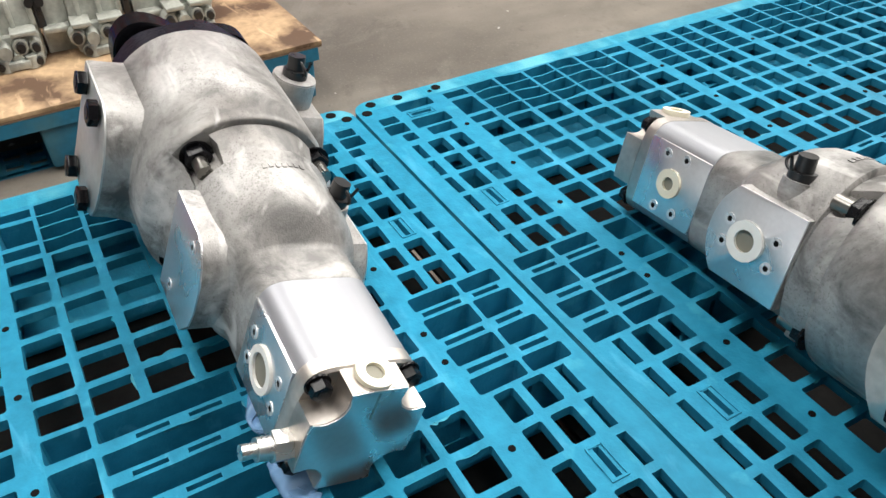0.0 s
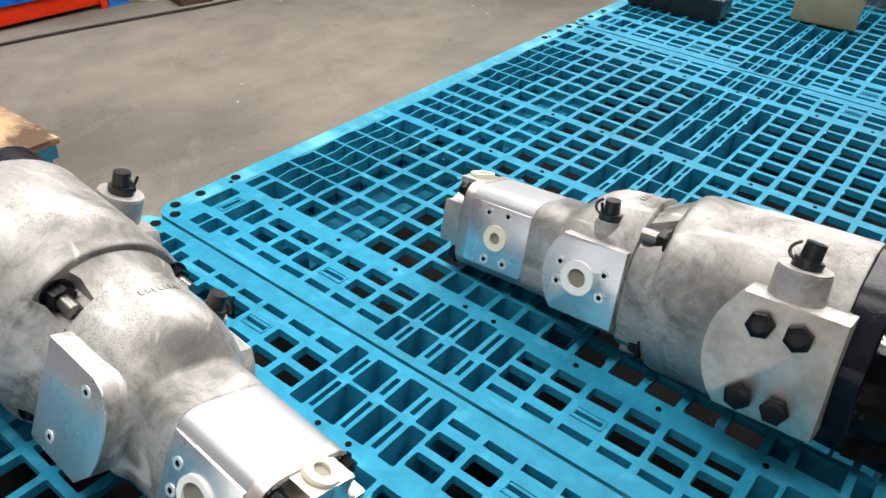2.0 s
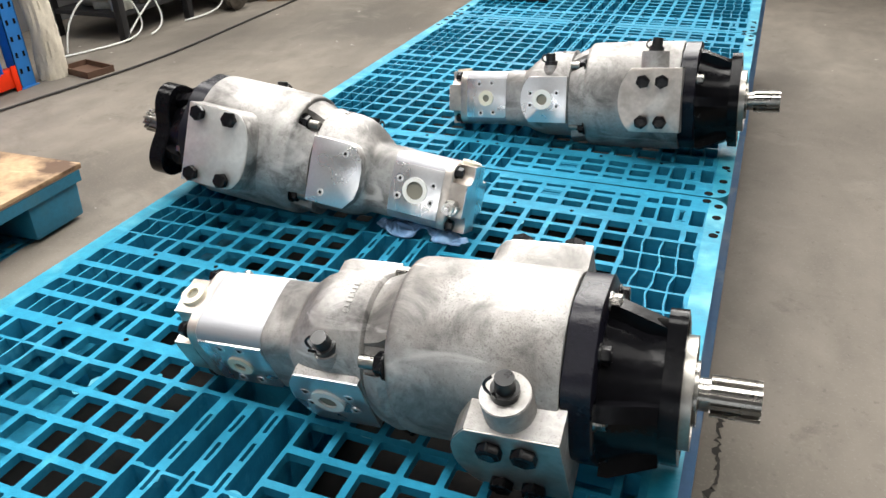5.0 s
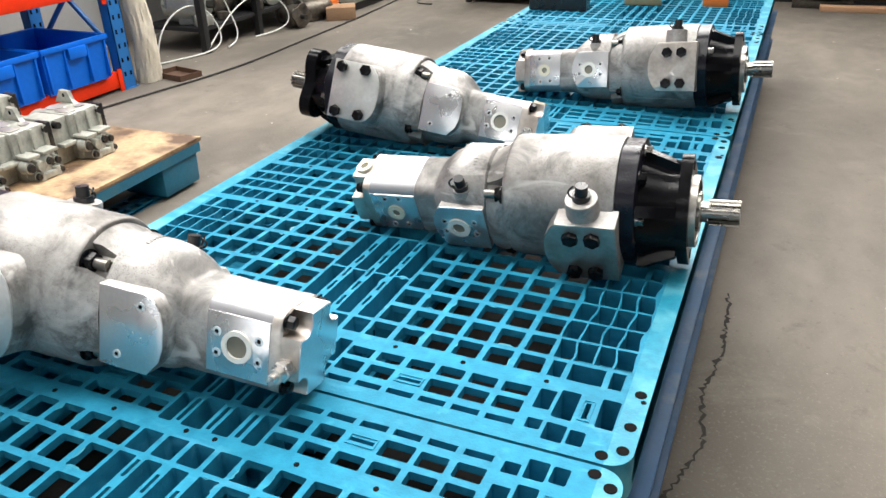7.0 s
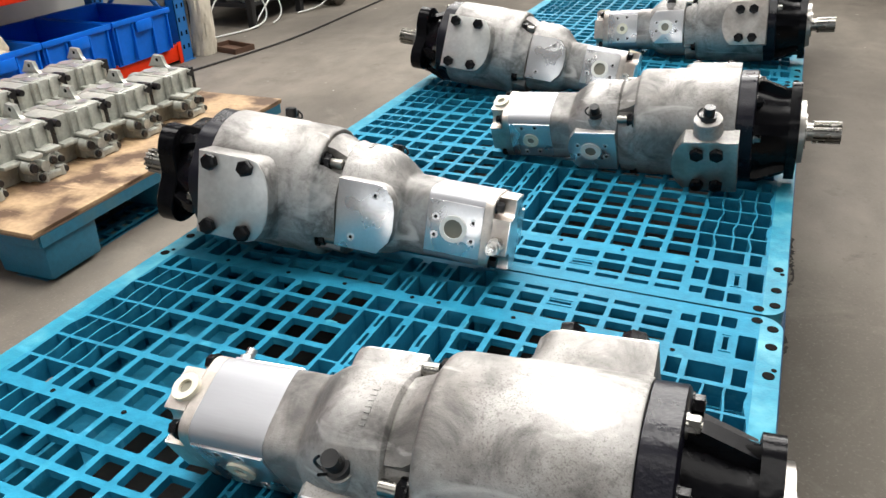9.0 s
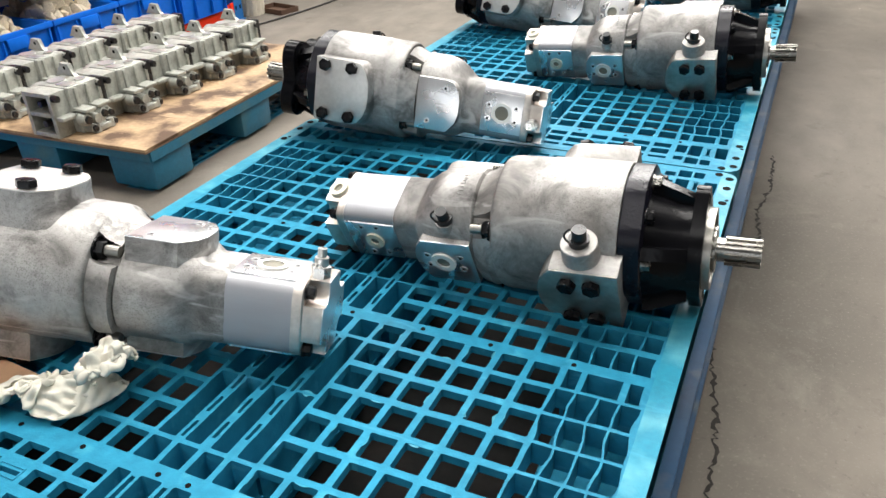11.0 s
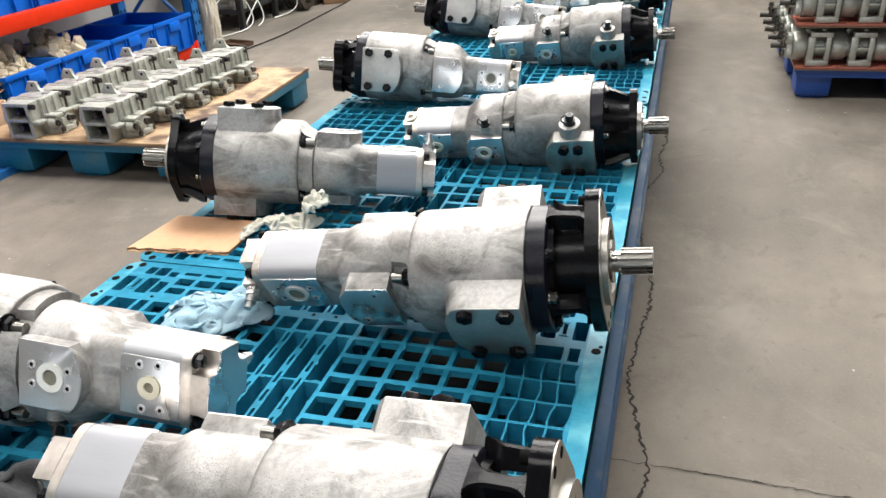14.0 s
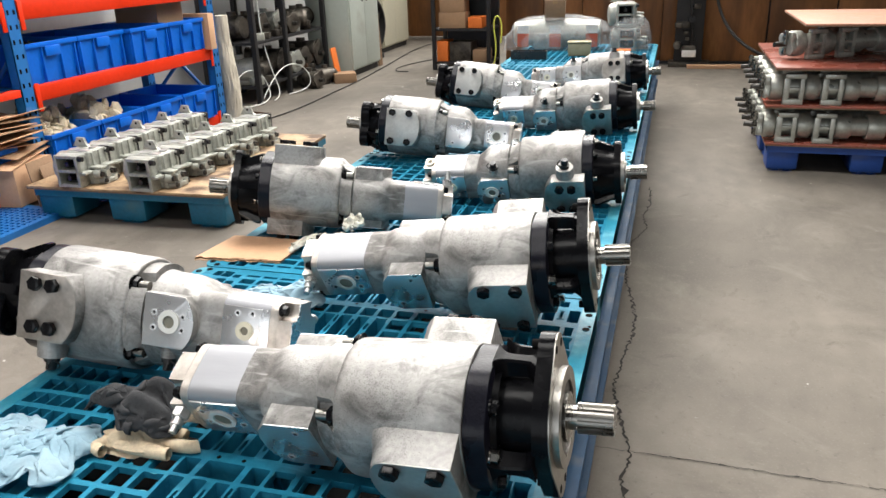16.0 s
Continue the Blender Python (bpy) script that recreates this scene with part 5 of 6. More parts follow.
# ---- valve castings on the plywood pallet ----
def legged_pallet(name, m, sx, sy, h, mat, label, legs_x, legs_y, foot=0.2, group=""):
    """Nine-foot plastic pallet: thin deck, blocks tapering to the floor, bottom runners with slots."""
    t = thing(name, m, label, "pallet", group)
    bm = bmesh.new()
    nx, ny = int(sx / 0.06), int(sy / 0.06)
    panel(bm, 0.0, sx, 0.0, sy, crossings(spans(0.012, sx / nx, nx, sx / nx - 0.012)[:nx - 1], spans(0.012, sy / ny, ny, sy / ny - 0.012)[:ny - 1]), 0.028)
    for v in bm.verts:
        v.co.z += h
    part("deck", bm, mat, t)
    part("side_band", box(bmesh.new(), 0.0, -0.004, h - 0.036, sx, -0.0005, h - 0.001), mat, t)
    part("side_band", box(bmesh.new(), sx + 0.0005, 0.0, h - 0.036, sx + 0.004, sy, h - 0.001), mat, t)
    for x in legs_x:
        for y in legs_y:
            bm = bmesh.new()
            box(bm, x - foot / 2, y - foot / 2, 0.012, x + foot / 2, y + foot / 2, h - 0.0282, 0.010)
            for v in bm.verts:
                if v.co.z < h / 2:
                    v.co.x, v.co.y = x + (v.co.x - x) * 0.97, y + (v.co.y - y) * 0.97
            part("foot", bm, mat, t)
    for x in legs_x:
        bm = bmesh.new()
        panel(bm, x - 0.06, x + 0.06, 0.02, sy - 0.02, crossings([(x - 0.045, x - 0.01), (x + 0.01, x + 0.045)], spans(0.03, 0.055, int((sy - 0.08) / 0.055), 0.04)), 0.0115)
        for v in bm.verts:
            v.co.z += 0.0118
        part("runner", bm, mat, t)
    return t


PX, PY = -2.925, -0.965
legged_pallet("plastic_pallet", pose(PX + 0.012, PY - 0.012, 0, 0, 0, 1.7), 1.055, 1.23, 0.162, PALLET_DIM, "teal plastic pallet with tapered feet on the concrete", (0.105, 0.51, 0.95), (0.108, 0.615, 1.12), 0.20)


def plywood(name, x0, y0, x1, y1, z, th, mat, label, yaw=0.0):
    t = thing(name, pose((x0 + x1) / 2, (y0 + y1) / 2, z, 0, 0, yaw), label, "board")
    hx, hy = (x1 - x0) / 2, (y1 - y0) / 2
    part("face", box(bmesh.new(), -hx, -hy, th * 0.35, hx, hy, th, 0.001), mat, t)
    part("core", box(bmesh.new(), -hx + 0.001, -hy + 0.001, 0, hx - 0.001, hy - 0.001, th * 0.35 - 0.0002), PLYEDGE, t)
    return t


plywood("plywood_sheet", -2.959, -0.985, -1.871, 0.28, 0.1625, 0.017, PLY, "oil-stained pale plywood sheet over the teal pallet", 1.7)
PLYTOP = 0.1797


def valve_parts(t):
    """Two-spool valve housing casting: front window frame, ribbed sides, boss cluster, round cover and top ear."""
    bm = bmesh.new()
    box(bm, -0.085, -0.030, 0.0, 0.060, 0.100, 0.135, 0.006)
    loft(bm, [[Vector((-0.085 - 0.028 * k, -0.005 + r * math.cos(a), 0.066 + r * math.sin(a))) for a in (2 * math.pi * q / 24 for q in range(24))] for k, r in ((-0.2, 0.066), (0.9, 0.066), (1.4, 0.056), (1.6, 0.03))])
    for y in (-0.012, 0.038, 0.086):
        box(bm, 0.0595, y, 0.072, 0.069, y + 0.012, 0.131, 0.002)
    part("housing", bm, VALVE, t)
    bm = bmesh.new()
    y0, y1 = -0.098, -0.0305
    for x0, z0, x1, z1 in ((-0.080, 0.0, -0.066, 0.132), (0.030, 0.0, 0.046, 0.132), (-0.0658, 0.0, 0.0298, 0.013), (-0.0658, 0.061, 0.0298, 0.073), (-0.0658, 0.119, 0.0298, 0.132)):
        box(bm, x0, y0, z0, x1, y1, z1, 0.002)
    part("window_frame", bm, VALVE, t)
    for z in (0.036, 0.095):
        bm = bmesh.new()
        cyl(bm, (-0.02, -0.029, z), (-0.02, -0.088, z), 0.014, 0.010, 14)
        part("spool_end", bm, SHAFTDARK, t)
    base = part("port_base", box(bmesh.new(), 0.058, -0.030, 0.0, 0.084, 0.095, 0.062, 0.006), VALVE, t)
    part("side_lug", box(bmesh.new(), 0.0465, -0.094, 0.052, 0.080, -0.034, 0.064, 0.003), VALVE, base)
    for x, ya, yb, z in ((0.120, -0.032, 0.014, 0.066), (0.108, 0.032, 0.092, 0.064)):
        part("ledge", box(bmesh.new(), 0.0565, ya, z, x, yb, z + 0.010, 0.003), VALVE, base)
    bosses = ((-0.026, 0.044, 0.0175, 0.112, 1), (0.010, 0.040, 0.0150, 0.122, 0), (0.047, 0.045, 0.0165, 0.110, 1), (0.080, 0.038, 0.0140, 0.104, 1),
              (-0.010, 0.015, 0.0140, 0.116, 1), (0.034, 0.017, 0.0150, 0.112, 0), (0.078, 0.013, 0.0125, 0.114, 1))
    for y, z, r, x, capped in bosses:
        part("port_boss", cyl(bmesh.new(), (0.080, y, z), (x, y, z), r * 1.12, r, 16), VALVE, base)
        if capped:
            part("cap", cyl(bmesh.new(), (x - 0.002, y, z), (x + 0.010, y, z), r * 0.74, r * 0.64, 14), RUBBER, t)
    bm = bmesh.new()
    box(bm, 0.083, 0.006, 0.002, 0.126, 0.058, 0.020, 0.004)
    for y in (0.002, 0.062):
        cyl(bm, (0.112, y, 0.001), (0.112, y, 0.026), 0.0145, 0.0130, 16)
    part("foot_bar", bm, VALVE, base)
    for y, z in ((-0.085, 0.118), (0.095, 0.118)):
        part("cap", cyl(bmesh.new(), (0.045, y, z), (0.070, y, z), 0.0115, 0.010, 14), RUBBER, t)
    # black block added to darken the gap behind each housing
    part("black_cover", box(bmesh.new(), 0.015, 0.1005, 0.060, 0.066, 0.119, 0.136, 0.004), RUBBER, t)
    bm = bmesh.new()
    cyl(bm, (-0.045, 0.02, 0.134), (-0.045, 0.02, 0.1385), 0.030, seg=24)
    cyl(bm, (0.02, 0.06, 0.134), (0.02, 0.06, 0.140), 0.018, seg=20)
    box(bm, -0.01, -0.02, 0.134, 0.05, 0.02, 0.1385, 0.002)
    part("top_pad", bm, MACHINED_DULL, t)
    # black plate on the housing: shade of the front window as colour
    part("front_recess", box(bmesh.new(), -0.0655, -0.0318, 0.0135, 0.0295, -0.0302, 0.1185), HOLESHADE, t)
    ear = [(-0.046, 0), (0.046, 0), (0.032, 0.008), (0.022, 0.036), (-0.016, 0.038), (-0.034, 0.008)]
    bm = bmesh.new()
    prism(bm, ear, -0.008, 0.008, at(-0.062, 0.085, 0.1345, Matrix.Rotation(radians(90), 4, "X")), 0.002)
    part("lifting_ear", bm, VALVE, t)
    part("ear_hole", cyl(bmesh.new(), (-0.060, 0.0765, 0.158), (-0.060, 0.0935, 0.158), 0.006, seg=12), HOLESHADE, t)


first_valve = None
rv = random.Random(21)
for col, cx in enumerate((-2.665, -2.255)):
    for k in range(5):
        m = pose(cx + 0.012 * k * (1 if col else 0.6), -0.885 + 0.215 * k + rv.uniform(-0.006, 0.006), PLYTOP, 0, 0, rv.uniform(-2.5, 2.5)) @ Matrix.Diagonal((1.05, 1.02, 1.2, 1))
        if first_valve is None:
            first_valve = thing("valve_housing", m, "pale grey cast valve housing with black caps on plywood", "valve", "valve housings on the plywood")
            valve_parts(first_valve)
        else:
            copy_thing(first_valve, m @ Matrix.Diagonal((1 / 1.05, 1 / 1.02, 1 / 1.2, 1)))
wv = copy_thing(first_valve, pose(-0.20, 2.08, TOP, 0, 0, 0))
tagged(wv, "cast valve housing wrapped in clear film at the bench end", "valve")
part("film_wrap", lump(bmesh.new(), 0.15, 0.15, 0.20, 9, 24, 0.12), FILM, wv, "clear crinkled stretch film")
wv2 = copy_thing(first_valve, pose(-0.235, 2.10, TOP + 0.170, 0, 0, 12))
tagged(wv2, "upper cast valve housing stacked on another", "valve")


# ---- blue and orange pallet rack with bins ----
def rack():
    t = thing("pallet_rack", pose(0, 0, 0), "blue steel storage rack with orange beams holding blue bins", "rack")
    for y in (-2.75, -0.64, 1.22):
        for x in (-3.25, -3.85):
            bm = bmesh.new()
            w = 0.085
            box(bm, x, y, 0.004, x + 0.004, y + w, 2.5)
            box(bm, x, y, 0.004, x + 0.06, y + 0.004, 2.5)
            box(bm, x, y + w - 0.004, 0.004, x + 0.06, y + w, 2.5)
            box(bm, x + 0.056, y, 0.004, x + 0.06, y + w, 2.5)
            up = part("upright", bm, RACKBLUE, t)
            bm = bmesh.new()
            for k in range(30):
                z = 0.08 + 0.075 * k
                for yy in (y + 0.022, y + 0.063):
                    box(bm, x + 0.0595, yy - 0.007, z - 0.012, x + 0.0606, yy + 0.007, z + 0.012)
            tagged(part("slot_row", bm, HOLESHADE, up), kind="stuff")
            part("foot_plate", box(bmesh.new(), x - 0.01, y - 0.01, 0.0, x + 0.07, y + w + 0.01, 0.0038), RACKBLUE, up)
        bm = bmesh.new()
        for z0, z1 in ((0.2, 0.75), (0.75, 0.2), (1.0, 1.55), (1.55, 1.0)):
            cyl(bm, (-3.79, y + 0.04, z0), (-3.25, y + 0.04, z1), 0.014, seg=8)
        part("brace", bm, RACKBLUE, t)
    for y0, y1 in ((-2.66, -0.645), (-0.55, 1.215)):
        for z in (0.018, 0.505, 0.935, 1.75):
            for x in (-3.24, -3.84):
                low = y0 < -1 and z == 0.505
                beam = part("beam", box(bmesh.new(), x, y0, z + (0.045 if low else 0), x + 0.05, y1, z + (0.085 if z < 0.9 else 0.105), 0.006), RACKRED, t)
                if x > -3.5 and not low:
                    for ya in (y0 - 0.0, y1 - 0.03):
                        part("beam_end", box(bmesh.new(), x + 0.0505, ya, z - 0.05, x + 0.056, ya + 0.03, z + 0.10, 0.001), RACKRED, beam)
            part("shelf_panel", box(bmesh.new(), -3.789, y0, z + 0.05, -3.241, y1, z + 0.075), IRON if z > 0.9 else RACKBLUE, t)


rack()


def bin_parts(t, w=0.415, d=0.52, h=0.225):
    """Tapered open stacking bin with ribs, rim and a front label holder."""
    bm = bmesh.new()
    th = 0.006

    def ring(x_in, y_in, z):
        return [Vector((d / 2 - x_in, -w / 2 + y_in, z)), Vector((d / 2 - x_in, w / 2 - y_in, z)), Vector((-d / 2 + x_in, w / 2 - y_in, z)), Vector((-d / 2 + x_in, -w / 2 + y_in, z))]

    loft(bm, [ring(0.02, 0.018, 0), ring(0.004, 0.004, h), ring(0.004 + th, 0.004 + th, h), ring(0.02 + th, 0.018 + th, th)])
    body = part("bin_shell", bm, BINBLUE, t)
    bm = bmesh.new()
    for a, b, c, e in ((d / 2 - 0.004, -w / 2, d / 2 + 0.008, w / 2), (-d / 2 - 0.008, -w / 2, -d / 2 + 0.004, w / 2), (-d / 2 + 0.0041, -w / 2 - 0.002, d / 2 - 0.0041, -w / 2 + 0.004), (-d / 2 + 0.0041, w / 2 - 0.004, d / 2 - 0.0041, w / 2 + 0.002)):
        box(bm, a, b, h - 0.022, c, e, h + 0.004, 0.002)
    part("rim", bm, BINBLUE, t)
    for y in (-0.185, -0.07, 0.07, 0.185):
        part("rib", box(bmesh.new(), d / 2 - 0.015, y - 0.004, 0.012, d / 2 + 0.003, y + 0.004, h - 0.024, 0.001), BINBLUE, t)
    bm = bmesh.new()
    box(bm, d / 2 + 0.002, -0.055, h - 0.075, d / 2 + 0.014, 0.055, h - 0.02, 0.003)
    part("label_holder", bm, BINBLUE, t)


first_bin = None
rb = random.Random(8)
for z, ys, shift in ((0.0948, (-0.345, 0.075, 0.50, 0.925), 0.06), (0.5818, (-0.345, 0.075, 0.50, 0.925), 0.0), (0.5818, (-1.0, -1.45, -1.9), 0.0), (0.0948, (-1.0, -1.45, -1.9), 0.06)):
    for k, y in enumerate(ys):
        fwd = 0.035 if (z > 0.5 and k > 1) else 0.0
        m = pose(-3.475 + fwd + shift, y + rb.uniform(-0.004, 0.004), z, 0, 0, rb.uniform(-1, 1))
        if first_bin is None:
            first_bin = thing("storage_bin", m, "blue ribbed plastic storage bin on the rack", "bin", "bins on the rack")
            bin_parts(first_bin)
        else:
            copy_thing(first_bin, m)


def heap(x, y, z, sx, sy, h, count, mat, label, seed, r=0.03):
    """A loose heap of small wrapped parts in a bin, too many to pick apart."""
    rnd = random.Random(seed)
    bm = bmesh.new()
    for _ in range(count):
        px, py = rnd.uniform(-1, 1), rnd.uniform(-1, 1)
        top = h * (1 - 0.6 * max(abs(px), abs(py)) ** 2)
        c = Vector((px * sx, py * sy, rnd.uniform(0.4, 1.0) * top))
        mm = Matrix.Translation(c) @ Euler([rnd.uniform(0, 3) for _ in range(3)]).to_matrix().to_4x4()
        rr = r * rnd.uniform(0.7, 1.3)
        bmesh.ops.create_icosphere(bm, subdivisions=1, radius=rr, matrix=mm @ Matrix.Diagonal((1.4, 1.0, 0.7, 1)))
    ob = part("packed_parts", bm, mat, None, "", pose(x, y, z))
    return tagged(ob, label, "parts", kind="stuff")


heap(-3.415, -0.345, 0.105, 0.20, 0.15, 0.33, 190, PARTS, "heap of pale paper-wrapped small parts in a bin", 31, 0.036)
heap(-3.415, 0.075, 0.105, 0.20, 0.15, 0.32, 190, PARTS, "heap of pale paper-wrapped small parts filling a bin", 32, 0.036)
heap(-3.475, -0.345, 0.592, 0.20, 0.15, 0.19, 70, GREASY, "dark metal parts lying in an upper bin", 33, 0.035)
carton("carton", -3.47, 0.925, 0.5895, 0.34, 0.30, 0.34, CARDDARK, "tall brown carton standing in a rack bin", 0, False)
carton("carton", -3.275, 1.176, 0.582, 0.27, 0.076, 0.25, CARD, "brown carton standing at the rack end", 0, False)
for y, w in ((-0.2, 0.4), (0.35, 0.3), (0.85, 0.35)):
    carton("carton", -3.5, y, 1.012, 0.4, w, 0.22, CARDDARK, "dusty brown carton on the upper rack shelf", 2, True, "cartons on the upper shelf")


def sack():
    """Tall rolled woven sack leaning on the rack post."""
    bm = bmesh.new()
    rings = []
    for k in range(60):
        z = 0.80 * k / 59
        ring = []
        for i in range(44):
            a = 2 * math.pi * i / 44
            r = 0.050 * (1.25 - 0.35 * z / 0.8) * (1 + 0.16 * noise.noise(Vector((math.cos(a) * 1.5, math.sin(a) * 1.5, z * 6))) + 0.13 * (1 - 2 * abs(noise.noise(Vector((math.cos(a) * 4.0 + z * 3, math.sin(a) * 4.0, z * 7))))) + 0.05 * noise.noise(Vector((math.cos(a) * 6, math.sin(a) * 6, z * 40))))
            ring.append(Vector((r * math.cos(a) + 0.012 * math.sin(z * 7), r * math.sin(a), z)))
        rings.append(ring)
    loft(bm, rings)
    return tagged(part("woven_sack", bm, SACK, None, "", pose(-3.20, 1.425, 0)), "tall white woven sack standing by the rack", "sack")


sack()


# ---- flattened cardboard by the rack ----
def card_stack():
    rnd = random.Random(77)
    for k in range(11):
        z = 0.235 + 0.024 * k + rnd.uniform(0, 0.006)
        bm = bmesh.new()
        w, d = rnd.uniform(0.22, 0.30), rnd.uniform(0.17, 0.24)
        bend = rnd.uniform(-0.015, 0.03)
        n = 6
        top = [[bm.verts.new((-w + 2 * w * i / n, -d + 2 * d * j / n, bend * ((i / n * 2 - 1) ** 2) + 0.004)) for i in range(n + 1)] for j in range(n + 1)]
        low = [[bm.verts.new((v.co.x, v.co.y, v.co.z - 0.004)) for v in row] for row in top]
        for j in range(n):
            for i in range(n):
                bm.faces.new((top[j][i], top[j][i + 1], top[j + 1][i + 1], top[j + 1][i]))
                bm.faces.new((low[j][i], low[j + 1][i], low[j + 1][i + 1], low[j][i + 1]))
        for i in range(n):
            for a, b, c, e in ((top[0][i], top[0][i + 1], low[0][i + 1], low[0][i]), (top[n][i + 1], top[n][i], low[n][i], low[n][i + 1]), (top[i + 1][0], top[i][0], low[i][0], low[i + 1][0]), (top[i][n], top[i + 1][n], low[i + 1][n], low[i][n])):
                bm.faces.new((a, e, c, b))
        ob = part("cardboard_sheet", bm, CARD if k % 3 else CARDDARK, None, "", pose(-3.40 + rnd.uniform(-0.03, 0.04), -0.80 + rnd.uniform(-0.04, 0.04), z, rnd.uniform(-5, 5), rnd.uniform(-6, 6), rnd.uniform(-25, 25)))
        tagged(ob, "flattened brown cardboard sheet on a loose stack", "cardboard", "stacked cardboard sheets")
    carton("carton", -3.29, -0.80, 0.0325, 0.40, 0.32, 0.20, CARD, "open tan carton under stacked cardboard", 8, False)


card_stack()
for k, (x, y, lean) in enumerate(((-2.99, -0.80, 8), (-2.965, -0.74, 12))):
    ob = part("cardboard_sheet", box(bmesh.new(), -0.003, -0.10, 0, 0.003, 0.10, 0.23 - 0.03 * k, 0.001), CARDDARK, None, "", pose(x, y, 0.034, 0, -lean, 6 + 5 * k))
    tagged(ob, "brown cardboard sheet leaning on edge beside the stack", "cardboard")
bm = bmesh.new()
panel(bm, -0.42, 0.30, -0.50, 0.24, crossings(spans(-0.405, 0.0345, 20, 0.020), spans(-0.485, 0.0345, 20, 0.020)), 0.03)
gr = thing("plastic_floor_grate", pose(-3.12, -1.12, 0.031, 0, 0, 0), "low royal blue plastic floor grate under the cartons", "grate")
part("grate_top", bm, RACKBLUE, gr)
part("grate_edge", box(bmesh.new(), 0.3005, -0.50, -0.0305, 0.306, 0.24, -0.0005), RACKBLUE, gr)


# ---- shelf of used machine parts, cabinets, hoses along the west side ----
def junk(x, y, z, yaw, size, seed, mat):
    """A greasy used pump or motor housing lying on a shelf."""
    rnd = random.Random(seed)
    t = thing("used_machine_part", pose(x, y, z, 0, 0, yaw), "greasy used machine housing lying on the shelf", "machine part", "used machine parts")
    r, ln = size * rnd.uniform(0.32, 0.42), size * rnd.uniform(0.8, 1.1)
    bm = bmesh.new()
    cyl(bm, (-ln / 2, 0, r), (ln / 2, 0, r), r, r * rnd.uniform(0.75, 1.0), 20)
    cyl(bm, (ln / 2 - 0.002, 0, r), (ln / 2 + ln * 0.12, 0, r), r * 0.95, r * 0.8, 20)
    box(bm, -ln * 0.3, -r * 0.7, 0, ln * 0.2, r * 0.7, r * 0.9, 0.006)
    part("housing", bm, mat, t)
    bm = bmesh.new()
    lobes(-ln / 2 - 0.02, -ln / 2, r * 0.95, r * 0.12, 4, 0.3, 40, bm)
    for v in bm.verts:
        v.co.z += r * 1.07
    part("flange", bm, mat, t)
    part("shaft", cyl(bmesh.new(), (-ln / 2 - 0.07, 0, r), (-ln / 2, 0, r), r * 0.22, seg=12), SHAFTDARK, t)
    part("port_boss", cyl(bmesh.new(), (0.02, 0, r), (0.02, 0, 2 * r + 0.025), r * 0.35, seg=14), mat, t)


def junk_shelf():
    t = thing("steel_shelf", pose(0, 0, 0), "dark steel shelf loaded with greasy machine parts", "shelf")
    for y in (2.05, 2.62, 3.48):
        for x in (-3.34, -3.83):
            part("post", box(bmesh.new(), x, y, 0, x + 0.045, y + 0.045, 1.9, 0.002), IRON, t)
    for z in (0.13, 0.50, 0.92, 1.35):
        part("shelf_board", box(bmesh.new(), -3.80, 2.06, z, -3.32, 3.51, z + 0.025, 0.002), IRON, t)
    rnd = random.Random(5)
    for z in (0.156, 0.526, 0.946):
        y = 2.20
        k = 0
        while y < 3.45:
            junk(-3.54 + rnd.uniform(-0.06, 0.06), y, z, rnd.choice((0, 180, 25, 160, 90, 200)), rnd.uniform(0.24, 0.34), int(z * 100) + k, rnd.choice((GREASY, GREASY, UNIT)))
            y += rnd.uniform(0.2, 0.27)
            k += 1


junk_shelf()
rj = random.Random(91)
for k in range(16):
    z = rj.choice((0.155, 0.525, 0.945))
    ob = part("used_fitting", lobes(0.0, rj.uniform(0.03, 0.09), rj.uniform(0.03, 0.06), 0.008, rj.choice((3, 4, 6)), 0.2, 40), rj.choice((GREASY, UNIT, RUST, GREASY)), None, "", pose(-3.38 + rj.uniform(-0.02, 0.03), 2.12 + 1.34 * (k + rj.random()) / 16, z + 0.002, 0, -90, rj.uniform(0, 360)))
    tagged(ob, "small greasy flanged fitting on the shelf edge", "fitting", "small fittings on the shelf")
for k, (x, y, yaw) in enumerate(((-3.24, 2.95, 160), (-3.22, 3.20, 70))):
    junk(x, y, 0.0, yaw, 0.22, 300 + k, GREASY)


def hose(name, pts, r, mat, label):
    ob = curve_tube(name, pts, r, mat)
    return tagged(ob, label, "hose")


hose("pale_hose", [(-3.43, 1.75, 0.01), (-3.45, 1.80, 0.16), (-3.40, 1.95, 0.31), (-3.32, 2.12, 0.30), (-3.28, 2.20, 0.12), (-3.26, 2.16, 0.01), (-3.30, 1.95, 0.008), (-3.40, 1.70, 0.008)], 0.0052, HOSEWHITE, "pale plastic hose looped over the floor")
hose("pale_hose", [(-3.50, 2.55, 1.30), (-3.44, 2.42, 1.0), (-3.38, 2.30, 0.66), (-3.32, 2.28, 0.36), (-3.30, 2.36, 0.16), (-3.24, 2.34, 0.03), (-3.26, 2.22, 0.009)], 0.0052, HOSEWHITE, "pale plastic hose hanging from the shelf")
hose("pale_hose", [(-3.30, 2.05, 0.009), (-3.30, 2.25, 0.16), (-3.30, 2.50, 0.29), (-3.24, 2.76, 0.27), (-3.18, 2.88, 0.10), (-3.20, 2.80, 0.009), (-3.28, 2.55, 0.009)], 0.0052, HOSEWHITE, "second loop of pale plastic hose on the floor")
